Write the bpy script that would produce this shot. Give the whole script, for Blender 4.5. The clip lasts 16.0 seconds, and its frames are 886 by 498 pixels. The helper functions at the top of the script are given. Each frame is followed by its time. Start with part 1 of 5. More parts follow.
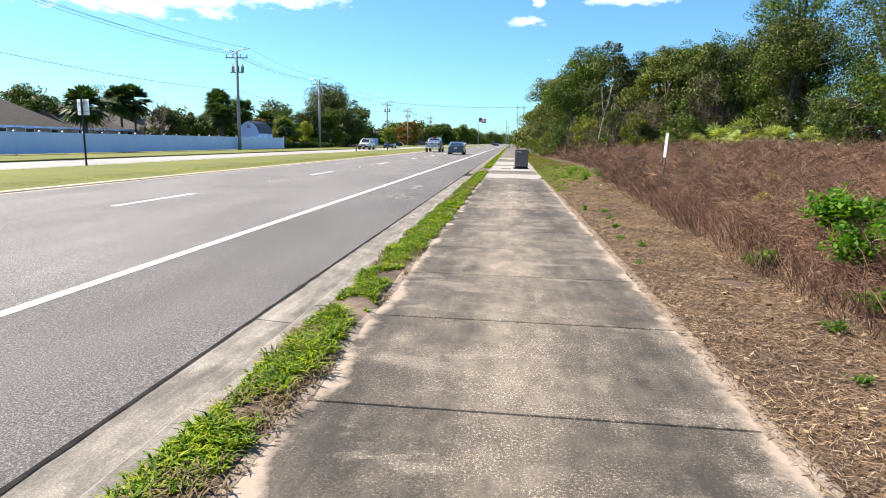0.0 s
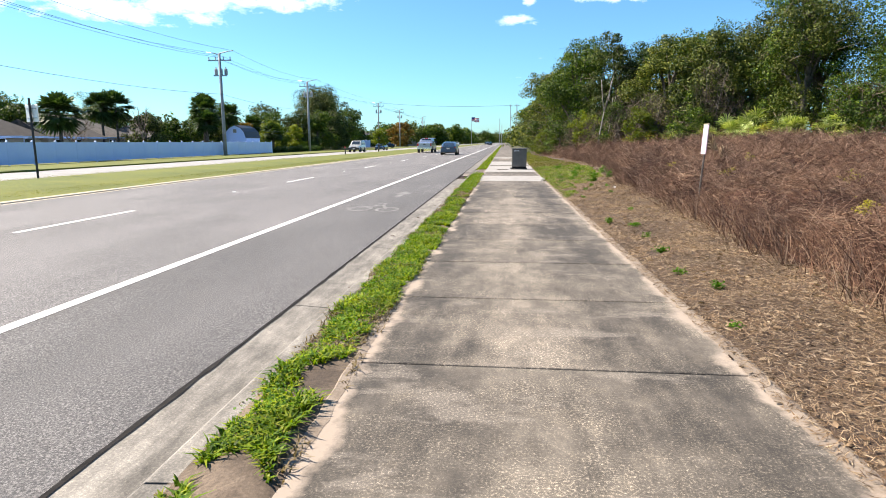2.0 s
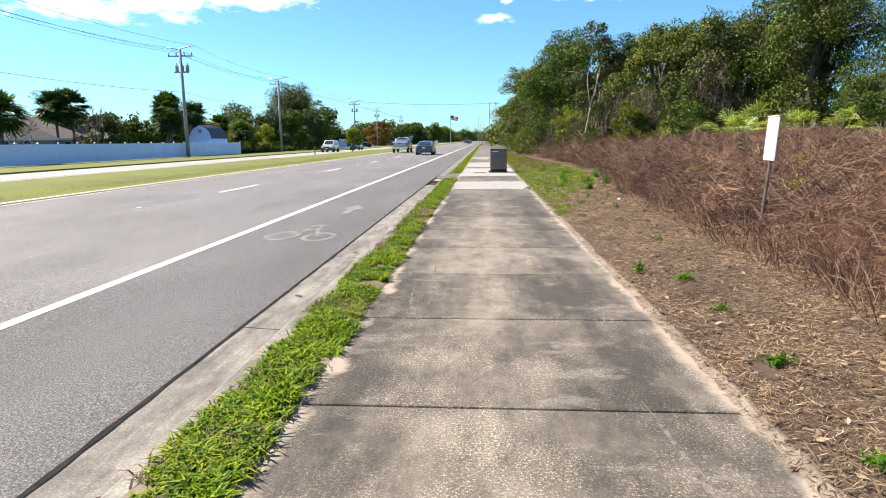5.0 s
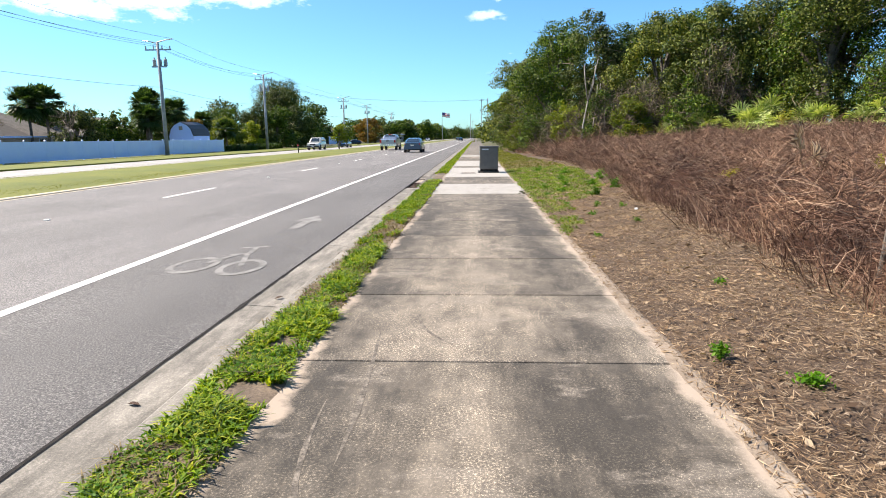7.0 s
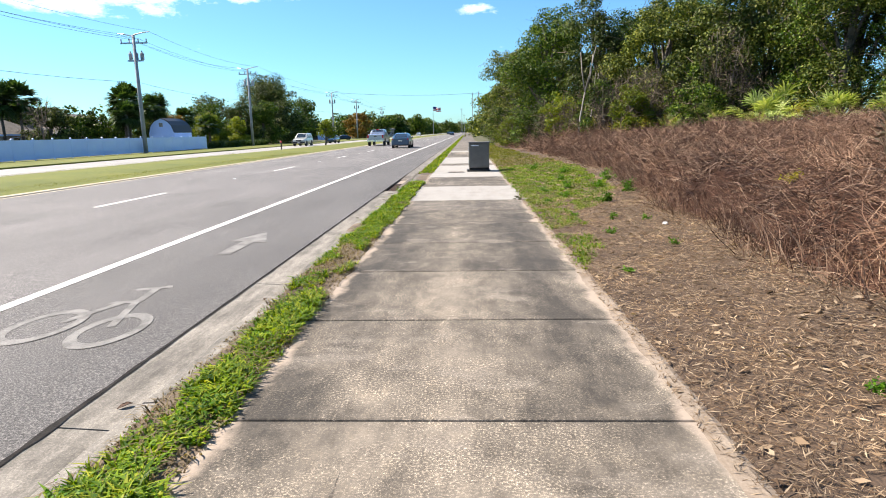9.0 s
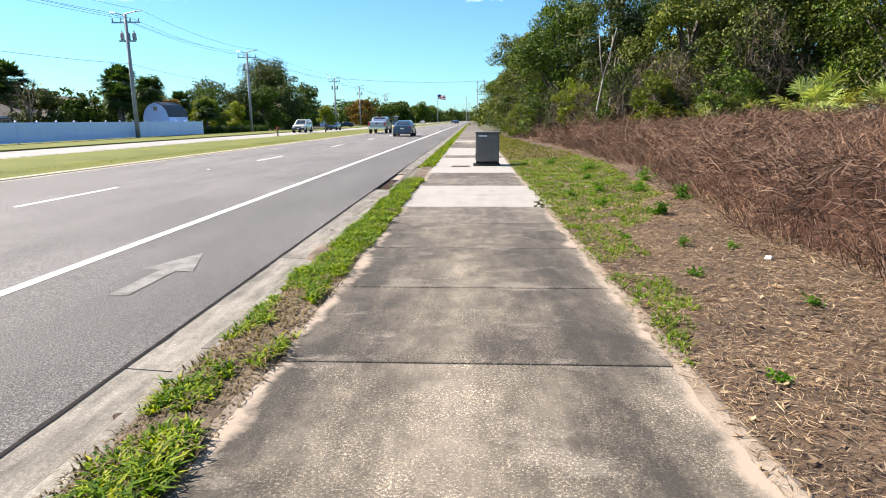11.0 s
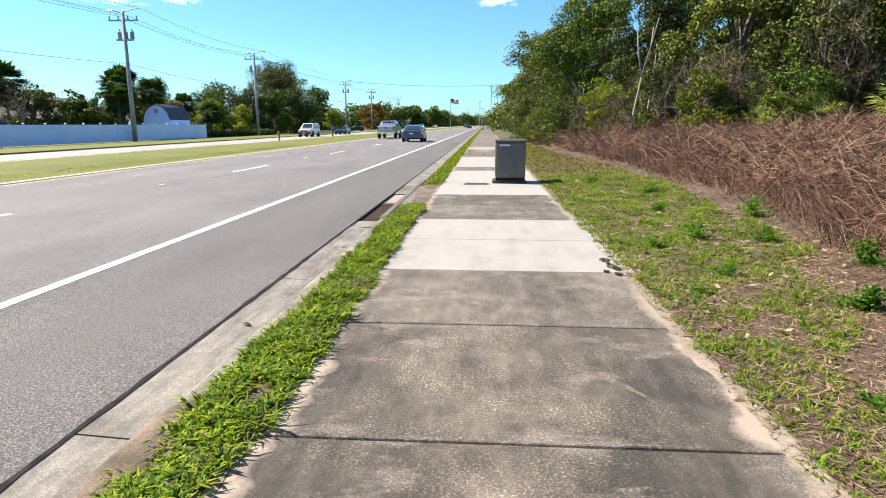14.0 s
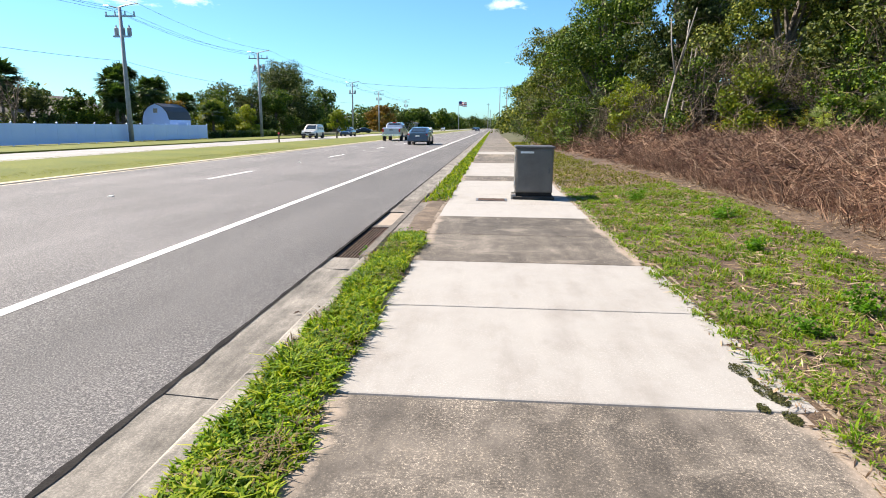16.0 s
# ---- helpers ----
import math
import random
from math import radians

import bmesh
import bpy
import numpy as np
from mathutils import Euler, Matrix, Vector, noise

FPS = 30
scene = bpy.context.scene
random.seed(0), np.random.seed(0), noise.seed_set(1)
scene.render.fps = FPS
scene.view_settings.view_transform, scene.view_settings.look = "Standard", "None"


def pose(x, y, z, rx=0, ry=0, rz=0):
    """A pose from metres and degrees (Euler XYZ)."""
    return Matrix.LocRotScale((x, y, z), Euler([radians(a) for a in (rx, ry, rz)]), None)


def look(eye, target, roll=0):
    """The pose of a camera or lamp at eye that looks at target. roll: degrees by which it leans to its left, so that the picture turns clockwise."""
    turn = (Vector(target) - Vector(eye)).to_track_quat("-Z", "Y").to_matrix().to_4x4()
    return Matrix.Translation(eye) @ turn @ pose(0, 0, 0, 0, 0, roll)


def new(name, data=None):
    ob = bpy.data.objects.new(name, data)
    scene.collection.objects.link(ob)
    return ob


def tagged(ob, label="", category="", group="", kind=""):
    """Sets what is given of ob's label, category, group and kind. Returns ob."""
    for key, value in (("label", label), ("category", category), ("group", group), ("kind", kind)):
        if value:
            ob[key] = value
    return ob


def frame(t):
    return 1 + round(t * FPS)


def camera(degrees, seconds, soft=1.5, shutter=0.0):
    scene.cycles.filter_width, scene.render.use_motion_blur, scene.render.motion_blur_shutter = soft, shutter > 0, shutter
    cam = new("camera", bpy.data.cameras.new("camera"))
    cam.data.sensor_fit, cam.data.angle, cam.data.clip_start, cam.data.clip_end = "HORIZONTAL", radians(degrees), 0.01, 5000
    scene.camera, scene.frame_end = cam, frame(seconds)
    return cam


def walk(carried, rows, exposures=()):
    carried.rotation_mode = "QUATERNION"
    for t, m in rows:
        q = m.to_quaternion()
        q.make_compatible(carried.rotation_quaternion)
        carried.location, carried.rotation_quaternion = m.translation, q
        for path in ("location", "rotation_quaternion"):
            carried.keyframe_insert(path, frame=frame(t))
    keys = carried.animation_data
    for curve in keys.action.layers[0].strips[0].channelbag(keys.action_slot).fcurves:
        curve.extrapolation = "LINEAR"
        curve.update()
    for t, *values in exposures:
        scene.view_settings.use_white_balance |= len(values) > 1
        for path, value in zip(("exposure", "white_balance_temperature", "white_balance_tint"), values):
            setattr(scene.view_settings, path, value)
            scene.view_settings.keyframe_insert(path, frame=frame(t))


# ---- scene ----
cam = camera(73.0, 16.0, soft=1.0)
PATH = [
    (0, (0.951, 1.012, 1.281), (0.74, 2.969, 0.928), 1.3),
    (0.5, (0.889, 1.615, 1.274), (0.675, 3.572, 0.92), 0.8),
    (1, (0.846, 2.217, 1.263), (0.634, 4.174, 0.912), 0.3),
    (1.5, (0.827, 2.851, 1.287), (0.622, 4.808, 0.932), 0.0),
    (2, (0.808, 3.495, 1.272), (0.61, 5.453, 0.92), -0.1),
    (2.5, (0.82, 4.087, 1.275), (0.632, 6.047, 0.925), -0.2),
    (3, (0.829, 4.666, 1.291), (0.654, 6.627, 0.941), -0.3),
    (3.5, (0.862, 5.215, 1.314), (0.698, 7.177, 0.961), -0.4),
    (4, (0.886, 5.756, 1.32), (0.733, 7.719, 0.967), -0.3),
    (6.5, (0.989, 8.953, 1.313), (0.874, 10.917, 0.948), -0.8),
    (7, (1.035, 9.526, 1.298), (0.925, 11.489, 0.932), -0.6),
    (7.5, (1.046, 10.142, 1.29), (0.943, 12.105, 0.92), -0.9),
    (8, (1.075, 10.724, 1.293), (0.981, 12.686, 0.917), -0.5),
    (8.5, (1.13, 11.262, 1.309), (1.041, 13.224, 0.931), -0.7),
    (9, (1.141, 11.81, 1.322), (1.055, 13.77, 0.938), -1.1),
    (9.2, (1.136, 12.045, 1.319), (1.053, 14.005, 0.93), -0.8),
    (11.3, (1.063, 14.721, 1.304), (0.961, 16.673, 0.882), -0.1),
    (11.5, (1.064, 14.96, 1.299), (0.954, 16.912, 0.878), 0.1),
    (12, (1.049, 15.582, 1.322), (0.928, 17.532, 0.893), 0.1),
    (12.5, (1.024, 16.208, 1.325), (0.895, 18.156, 0.893), -0.1),
    (13, (1.003, 16.859, 1.316), (0.869, 18.809, 0.891), -0.1),
    (13.5, (0.965, 17.506, 1.309), (0.831, 19.458, 0.895), -0.1),
    (14, (0.927, 18.185, 1.312), (0.793, 20.139, 0.905), -0.0),
    (14.5, (0.892, 18.857, 1.318), (0.757, 20.811, 0.917), 0.1),
    (15, (0.838, 19.506, 1.317), (0.699, 21.461, 0.92), 0.3),
    (15.5, (0.785, 20.17, 1.304), (0.639, 22.124, 0.905), 0.4),
    (16, (0.743, 20.827, 1.293), (0.587, 22.781, 0.894), 0.5),
]
walk(cam, [(t, look(eye, target, roll)) for t, eye, target, roll in PATH], exposures=[(0.0, 1.45, 7000, 13.0), (16.0, 1.45, 7000, 13.0)])

# ---- light ----
SUN_AZ, SUN_EL = math.atan2(-1.0, 0.22), radians(47)
sun_dir = Vector((math.sin(SUN_AZ) * math.cos(SUN_EL), math.cos(SUN_AZ) * math.cos(SUN_EL), math.sin(SUN_EL)))
sun = new("sun", bpy.data.lights.new("sun", "SUN"))
sun.data.energy, sun.data.angle, sun.data.color = 5.0, radians(0.55), (1.0, 0.93, 0.82)
sun.matrix_world = look(sun_dir * 60, (0, 0, 0))

world = bpy.data.worlds.new("sky")
scene.world = world
world.use_nodes = True
wn, wl = world.node_tree.nodes, world.node_tree.links
wn.clear()
w_out, w_bg, w_sky = wn.new("ShaderNodeOutputWorld"), wn.new("ShaderNodeBackground"), wn.new("ShaderNodeTexSky")
w_sky.sky_type, w_sky.sun_disc = "NISHITA", False
w_sky.sun_elevation, w_sky.sun_rotation = SUN_EL, SUN_AZ
w_sky.air_density, w_sky.dust_density, w_sky.ozone_density = 1.0, 0.4, 1.6
w_bg.inputs["Strength"].default_value = 0.059
w_co, w_map, w_noise, w_ramp, w_mix = (wn.new("ShaderNode" + s) for s in ("TexCoord", "Mapping", "TexNoise", "ValToRGB", "MixRGB"))
w_map.inputs["Scale"].default_value = (1.0, 1.0, 2.4)
w_noise.inputs["Scale"].default_value, w_noise.inputs["Detail"].default_value, w_noise.inputs["Roughness"].default_value = 26.0, 8.0, 0.66
w_ramp.color_ramp.elements[0].position, w_ramp.color_ramp.elements[1].position = 0.58, 1.0
w_mix.inputs["Color2"].default_value = (15.0, 15.6, 16.4, 1)
# small fair-weather clouds: direction, half width and half height of each
CLOUDS = [((-0.54, 0.82, 0.18), 0.085, 0.017), ((-0.46, 0.868, 0.196), 0.09, 0.024), ((-0.355, 0.912, 0.208), 0.10, 0.014), ((0.018, 0.982, 0.186), 0.026, 0.009),
          ((0.165, 0.963, 0.214), 0.06, 0.010), ((0.035, 0.977, 0.213), 0.012, 0.010), ((-0.60, 0.77, 0.225), 0.16, 0.05), ((-0.08, 0.96, 0.29), 0.20, 0.04), ((0.5, 0.8, 0.34), 0.22, 0.05), ((-0.9, -0.2, 0.4), 0.3, 0.1), ((0.3, -0.8, 0.5), 0.3, 0.1)]
w_cover = None
for (cx, cy, cz), half_w, half_h in CLOUDS:
    away, size, length, near = wn.new("ShaderNodeVectorMath"), wn.new("ShaderNodeVectorMath"), wn.new("ShaderNodeVectorMath"), wn.new("ShaderNodeMapRange")
    away.operation, size.operation, length.operation = "SUBTRACT", "DIVIDE", "LENGTH"
    away.inputs[1].default_value, size.inputs[1].default_value = (cx, cy, cz), (half_w, half_w, half_h)
    near.inputs["From Min"].default_value, near.inputs["From Max"].default_value = 1.6, 0.2
    wl.new(w_co.outputs["Generated"], away.inputs[0])
    wl.new(away.outputs[0], size.inputs[0])
    wl.new(size.outputs[0], length.inputs[0])
    wl.new(length.outputs["Value"], near.inputs["Value"])
    if w_cover:
        most = wn.new("ShaderNodeMath")
        most.operation = "MAXIMUM"
        wl.new(w_cover, most.inputs[0])
        wl.new(near.outputs["Result"], most.inputs[1])
        w_cover = most.outputs[0]
    else:
        w_cover = near.outputs["Result"]
w_puff = wn.new("ShaderNodeMath")
w_puff.operation, w_puff.inputs[1].default_value = "MULTIPLY_ADD", 0.40
w_tint = wn.new("ShaderNodeMixRGB")
w_tint.blend_type = "MULTIPLY"
w_tint.inputs["Fac"].default_value = 1.0
w_tint.inputs["Color2"].default_value = (0.55, 1.02, 1.36, 1)
wl.new(w_co.outputs["Generated"], w_map.inputs["Vector"])
wl.new(w_map.outputs["Vector"], w_noise.inputs["Vector"])
wl.new(w_cover, w_puff.inputs[0])
w_soft = wn.new("ShaderNodeMath")
w_soft.operation, w_soft.inputs[1].default_value = "MULTIPLY", 0.86
wl.new(w_noise.outputs["Fac"], w_soft.inputs[0])
wl.new(w_soft.outputs[0], w_puff.inputs[2])
wl.new(w_puff.outputs[0], w_ramp.inputs["Fac"])
wl.new(w_ramp.outputs["Color"], w_mix.inputs["Fac"])
wl.new(w_sky.outputs["Color"], w_tint.inputs["Color1"])
wl.new(w_tint.outputs["Color"], w_mix.inputs["Color1"])
wl.new(w_mix.outputs["Color"], w_bg.inputs["Color"])
wl.new(w_bg.outputs["Background"], w_out.inputs["Surface"])


# ---- materials ----
def ramp_of(nt, fac, stops):
    n = nt.nodes.new("ShaderNodeValToRGB")
    while len(n.color_ramp.elements) < len(stops):
        n.color_ramp.elements.new(0.5)
    for e, (p, c) in zip(n.color_ramp.elements, stops):
        e.position, e.color = p, (*c, 1) if len(c) == 3 else c
    nt.links.new(fac, n.inputs["Fac"])
    return n.outputs["Color"]


def noise_of(nt, scale, detail=5.0, rough=0.6, stretch=(1, 1, 1), shift=(0, 0, 0)):
    geo, mp, n = (nt.nodes.new("ShaderNode" + s) for s in ("NewGeometry", "Mapping", "TexNoise"))
    mp.inputs["Scale"].default_value, mp.inputs["Location"].default_value = stretch, shift
    n.inputs["Scale"].default_value, n.inputs["Detail"].default_value, n.inputs["Roughness"].default_value = scale, detail, rough
    nt.links.new(geo.outputs["Position"], mp.inputs["Vector"])
    nt.links.new(mp.outputs["Vector"], n.inputs["Vector"])
    return n.outputs["Fac"]


def mixed(nt, fac, a, b, mode="MIX"):
    n = nt.nodes.new("ShaderNodeMixRGB")
    n.blend_type = mode
    for key, v in (("Fac", fac), ("Color1", a), ("Color2", b)):
        if isinstance(v, (int, float)):
            n.inputs[key].default_value = v
        elif isinstance(v, tuple):
            n.inputs[key].default_value = (*v, 1)
        else:
            nt.links.new(v, n.inputs[key])
    return n.outputs["Color"]


def bumped(nt, bsdf, height, strength, distance=0.01):
    b = nt.nodes.new("ShaderNodeBump")
    b.inputs["Strength"].default_value, b.inputs["Distance"].default_value = strength, distance
    nt.links.new(height, b.inputs["Height"])
    nt.links.new(b.outputs["Normal"], bsdf.inputs["Normal"])


def blank(name, rough=0.8, metal=0.0):
    m = bpy.data.materials.new(name)
    m.use_nodes = True
    nt = m.node_tree
    bsdf = nt.nodes["Principled BSDF"]
    bsdf.inputs["Roughness"].default_value, bsdf.inputs["Metallic"].default_value = rough, metal
    return m, nt, bsdf


def surface(name, dark, light, scale=3.0, fine=60.0, rough=0.85, metal=0.0, bump=0.25, spread=(0.35, 0.65), grain=0.35):
    """Colour that drifts between two tones, with a finer grain and relief."""
    m, nt, bsdf = blank(name, rough, metal)
    big = ramp_of(nt, noise_of(nt, scale), [(spread[0], dark), (spread[1], light)])
    small = noise_of(nt, fine, 3.0, 0.7)
    tone = ramp_of(nt, small, [(0.3, (1 - grain,) * 3), (0.7, (1 + grain,) * 3)])
    nt.links.new(mixed(nt, 1.0, big, tone, "MULTIPLY"), bsdf.inputs["Base Color"])
    if bump:
        bumped(nt, bsdf, small, bump)
    return m


def leafy(name, tones, through_light=0.35, rough=0.55, patch=0.35, varied=False):
    """Leaves: each takes a tone of its own, and lets some light through."""
    m, nt, bsdf = blank(name, rough)
    bsdf.inputs["Specular IOR Level"].default_value = 0.18
    geo = nt.nodes.new("ShaderNodeNewGeometry")
    col = ramp_of(nt, geo.outputs["Random Per Island"], [(i / (len(tones) - 1), c) for i, c in enumerate(tones)])
    col = mixed(nt, 1.0, col, ramp_of(nt, noise_of(nt, patch, 3.0), [(0.3, (0.65, 0.65, 0.65)), (0.7, (1.3, 1.25, 1.1))]), "MULTIPLY")
    if varied:
        info = nt.nodes.new("ShaderNodeObjectInfo")
        col = mixed(nt, 1.0, col, ramp_of(nt, info.outputs["Random"], [(0.0, (0.62, 0.68, 0.78)), (0.35, (0.85, 0.85, 0.85)), (0.7, (1.05, 1.05, 1.0)), (1.0, (1.3, 1.22, 0.9))]), "MULTIPLY")
    nt.links.new(col, bsdf.inputs["Base Color"])
    tr, mx = nt.nodes.new("ShaderNodeBsdfTranslucent"), nt.nodes.new("ShaderNodeMixShader")
    nt.links.new(mixed(nt, 1.0, col, (1.5, 1.5, 0.6), "MULTIPLY"), tr.inputs["Color"])
    mx.inputs["Fac"].default_value = through_light
    nt.links.new(bsdf.outputs["BSDF"], mx.inputs[1])
    nt.links.new(tr.outputs["BSDF"], mx.inputs[2])
    nt.links.new(mx.outputs["Shader"], nt.nodes["Material Output"].inputs["Surface"])
    return m


def plain(name, color, rough=0.5, metal=0.0, coat=0.0):
    m, nt, bsdf = blank(name, rough, metal)
    tone = ramp_of(nt, noise_of(nt, 7.0), [(0.3, tuple(c * 0.9 for c in color)), (0.7, tuple(min(1, c * 1.08) for c in color))])
    nt.links.new(tone, bsdf.inputs["Base Color"])
    bsdf.inputs["Coat Weight"].default_value = coat
    return m


def asphalt_material(name, tone):
    m, nt, bsdf = blank(name, 0.82)
    big = ramp_of(nt, noise_of(nt, 0.9, 6.0, 0.6, (1.0, 0.12, 1.0)), [(0.3, (0.086, 0.082, 0.083)), (0.7, (0.124, 0.1185, 0.1195))])
    patch = ramp_of(nt, noise_of(nt, 0.45, 4.0, 0.6, (1.0, 0.5, 1.0), (3, 7, 0)), [(0.35, (0.8, 0.8, 0.8)), (0.6, (1.05, 1.05, 1.05))])
    big = mixed(nt, 1.0, big, (tone, tone, tone), "MULTIPLY")
    grit = noise_of(nt, 78.0, 4.0, 0.9)
    speck = ramp_of(nt, grit, [(0.36, (0.22, 0.22, 0.23)), (0.5, (0.84, 0.84, 0.84)), (0.63, (3.3, 3.25, 3.1))])
    col = mixed(nt, 1.0, mixed(nt, 1.0, big, patch, "MULTIPLY"), speck, "MULTIPLY")
    nt.links.new(col, bsdf.inputs["Base Color"])
    bumped(nt, bsdf, grit, 0.7, 0.006)
    return m


def concrete_material(name, light, mid, dark, stain, centre, gritty=1.0, sandy=0.0):
    """Walked concrete: mildew in blotches, a paler worn track along its middle, exposed grit."""
    m, nt, bsdf = blank(name, 0.9)
    big = noise_of(nt, 1.1, 10.0, 0.66, (1.0, 0.55, 1.0))
    streak = noise_of(nt, 3.0, 6.0, 0.62, (1.8, 0.22, 1.0), (5, 1, 0))
    geo, sep = nt.nodes.new("ShaderNodeNewGeometry"), nt.nodes.new("ShaderNodeSeparateXYZ")
    nt.links.new(geo.outputs["Position"], sep.inputs[0])

    def calc(op, a, b=None):
        n = nt.nodes.new("ShaderNodeMath")
        n.operation = op
        for k, v in enumerate((a, b)):
            if isinstance(v, (int, float)):
                n.inputs[k].default_value = v
            elif v is not None:
                nt.links.new(v, n.inputs[k])
        return n.outputs[0]

    off = calc("ABSOLUTE", calc("SUBTRACT", sep.outputs["X"], 0.95))
    off2 = calc("ABSOLUTE", calc("SUBTRACT", sep.outputs["X"], 1.09))
    worn = calc("MULTIPLY", calc("MAXIMUM", calc("SUBTRACT", 0.75, off), 0.0), centre)
    edge = calc("MULTIPLY", calc("MAXIMUM", calc("SUBTRACT", off, 0.95), 0.0), centre * 2.0)
    blot = noise_of(nt, 2.6, 12.0, 0.72, (0.9, 0.6, 1.0), (7, 3, 0))
    level = calc("ADD", calc("ADD", calc("ADD", calc("MULTIPLY", big, 0.34), calc("MULTIPLY", blot, 0.62)), calc("MULTIPLY", streak, 0.34)), calc("ADD", worn, edge))
    info = nt.nodes.new("ShaderNodeObjectInfo")
    level = calc("ADD", level, calc("MULTIPLY", calc("SUBTRACT", info.outputs["Random"], 0.5), 0.11))
    col = ramp_of(nt, level, [(stain[0], dark), (stain[1], mid), (stain[2], light)])
    grit = noise_of(nt, 72.0, 4.0, 0.9)
    speck = ramp_of(nt, grit, [(0.36, (0.42, 0.42, 0.42)), (0.48, (0.82, 0.82, 0.82)), (0.55, (1.2, 1.19, 1.16)), (0.64, (4.2, 4.1, 3.9))])
    patchy = ramp_of(nt, noise_of(nt, 1.7, 6.0, 0.7, (1, 1, 1), (9, 2, 0)), [(0.40, (0.25 * gritty,) * 3), (0.55, (gritty,) * 3)])
    col = mixed(nt, 1.0, col, mixed(nt, patchy, (1.0, 1.0, 1.0), speck), "MULTIPLY")
    smear = ramp_of(nt, noise_of(nt, 7.0, 8.0, 0.75, (1.0, 0.5, 1.0), (2, 8, 0)), [(0.36, (0.72, 0.71, 0.70)), (0.5, (1.0, 1.0, 1.0)), (0.64, (1.32, 1.3, 1.26))])
    col = mixed(nt, gritty, col, smear, "MULTIPLY")
    scuff = ramp_of(nt, noise_of(nt, 1.5, 9.0, 0.7, (0.8, 1.5, 1.0), (12, 5, 0)), [(0.55, (0, 0, 0)), (0.62, (0.55 * gritty,) * 3)])
    col = mixed(nt, scuff, col, mixed(nt, 0.6, (0.18, 0.157, 0.133), speck, "MULTIPLY"))
    if sandy:
        wash = calc("ADD", calc("MULTIPLY", calc("SUBTRACT", off2, 0.94), 4.4), calc("MULTIPLY", calc("SUBTRACT", noise_of(nt, 1.8, 8.0, 0.66, (1, 1, 1), (4, 4, 4)), 0.5), 2.2))
        col = mixed(nt, ramp_of(nt, wash, [(0.3, (0, 0, 0)), (0.62, (sandy,) * 3)]), col, (0.30, 0.245, 0.197))
    nt.links.new(col, bsdf.inputs["Base Color"])
    bumped(nt, bsdf, grit, 0.35, 0.004)
    return m


ASPHALT = asphalt_material("asphalt", 1.0)
ASPHALT_LANE = asphalt_material("bike_lane_asphalt", 0.72)
# paler than the near road: grazing sunlight is put into this colour
ROAD_FAR = surface("sun_sheen_asphalt", (0.216, 0.211, 0.203), (0.271, 0.262, 0.252), 0.4, 50.0)
PAINT = surface("road_paint", (0.508, 0.508, 0.492), (0.672, 0.672, 0.656), 2.0, 70.0, 0.7, 0, 0.2, (0.3, 0.5), 0.12)
WORN_PAINT = surface("worn_road_paint", (0.0918, 0.0886, 0.0853), (0.179, 0.175, 0.168), 5.0, 80.0, 0.8, 0, 0.3, (0.38, 0.6), 0.3)
YELLOW_PAINT = surface("pale_yellow_paint", (0.335, 0.281, 0.195), (0.406, 0.358, 0.271), 2.0, 60.0, 0.8)
TAR = surface("tar_seam", (0.015, 0.014, 0.014), (0.03, 0.028, 0.027), 8.0, 90.0, 0.9)
TAR.node_tree.nodes["Principled BSDF"].inputs["Specular IOR Level"].default_value = 0.05
SLAB = concrete_material("mildewed_concrete", (0.170, 0.146, 0.119), (0.088, 0.0755, 0.0615), (0.036, 0.031, 0.0255), (0.59, 0.70, 0.86), 0.24, 1.0, 0.9)
SLAB_MID = concrete_material("weathered_concrete", (0.155, 0.134, 0.109), (0.074, 0.0635, 0.052), (0.031, 0.027, 0.0225), (0.60, 0.73, 0.91), 0.22, 1.0, 0.9)
SLAB_DARK = concrete_material("dark_mildewed_concrete", (0.155, 0.136, 0.117), (0.074, 0.064, 0.054), (0.036, 0.031, 0.026), (0.56, 0.68, 0.88), 0.05, 1.0, 0.7)
APRON = concrete_material("stained_apron_concrete", (0.206, 0.181, 0.154), (0.119, 0.104, 0.0894), (0.0595, 0.052, 0.0449), (0.55, 0.68, 0.85), 0.0, 0.5)
SLAB_NEW = concrete_material("pale_new_concrete", (0.290, 0.281, 0.268), (0.250, 0.240, 0.227), (0.182, 0.166, 0.152), (0.38, 0.62, 0.95), 0.02, 0.12)


def gutter_material():
    """Gutter concrete: stains and pale streaks that run with the water."""
    m, nt, bsdf = blank("gutter_concrete", 0.9)
    run = noise_of(nt, 3.5, 9.0, 0.7, (2.0, 0.4, 1.0))
    col = ramp_of(nt, run, [(0.3, (0.076, 0.071, 0.063)), (0.48, (0.158, 0.147, 0.132)), (0.66, (0.25, 0.233, 0.208))])
    spot = ramp_of(nt, noise_of(nt, 3.0, 8.0, 0.7), [(0.35, (0.7, 0.69, 0.68)), (0.6, (1.1, 1.09, 1.07))])
    grit = noise_of(nt, 80.0, 3.0, 0.85)
    speck = ramp_of(nt, grit, [(0.36, (0.74, 0.74, 0.74)), (0.52, (0.98, 0.98, 0.98)), (0.66, (1.5, 1.48, 1.44))])
    nt.links.new(mixed(nt, 1.0, mixed(nt, 1.0, col, spot, "MULTIPLY"), speck, "MULTIPLY"), bsdf.inputs["Base Color"])
    bumped(nt, bsdf, grit, 0.35, 0.004)
    return m


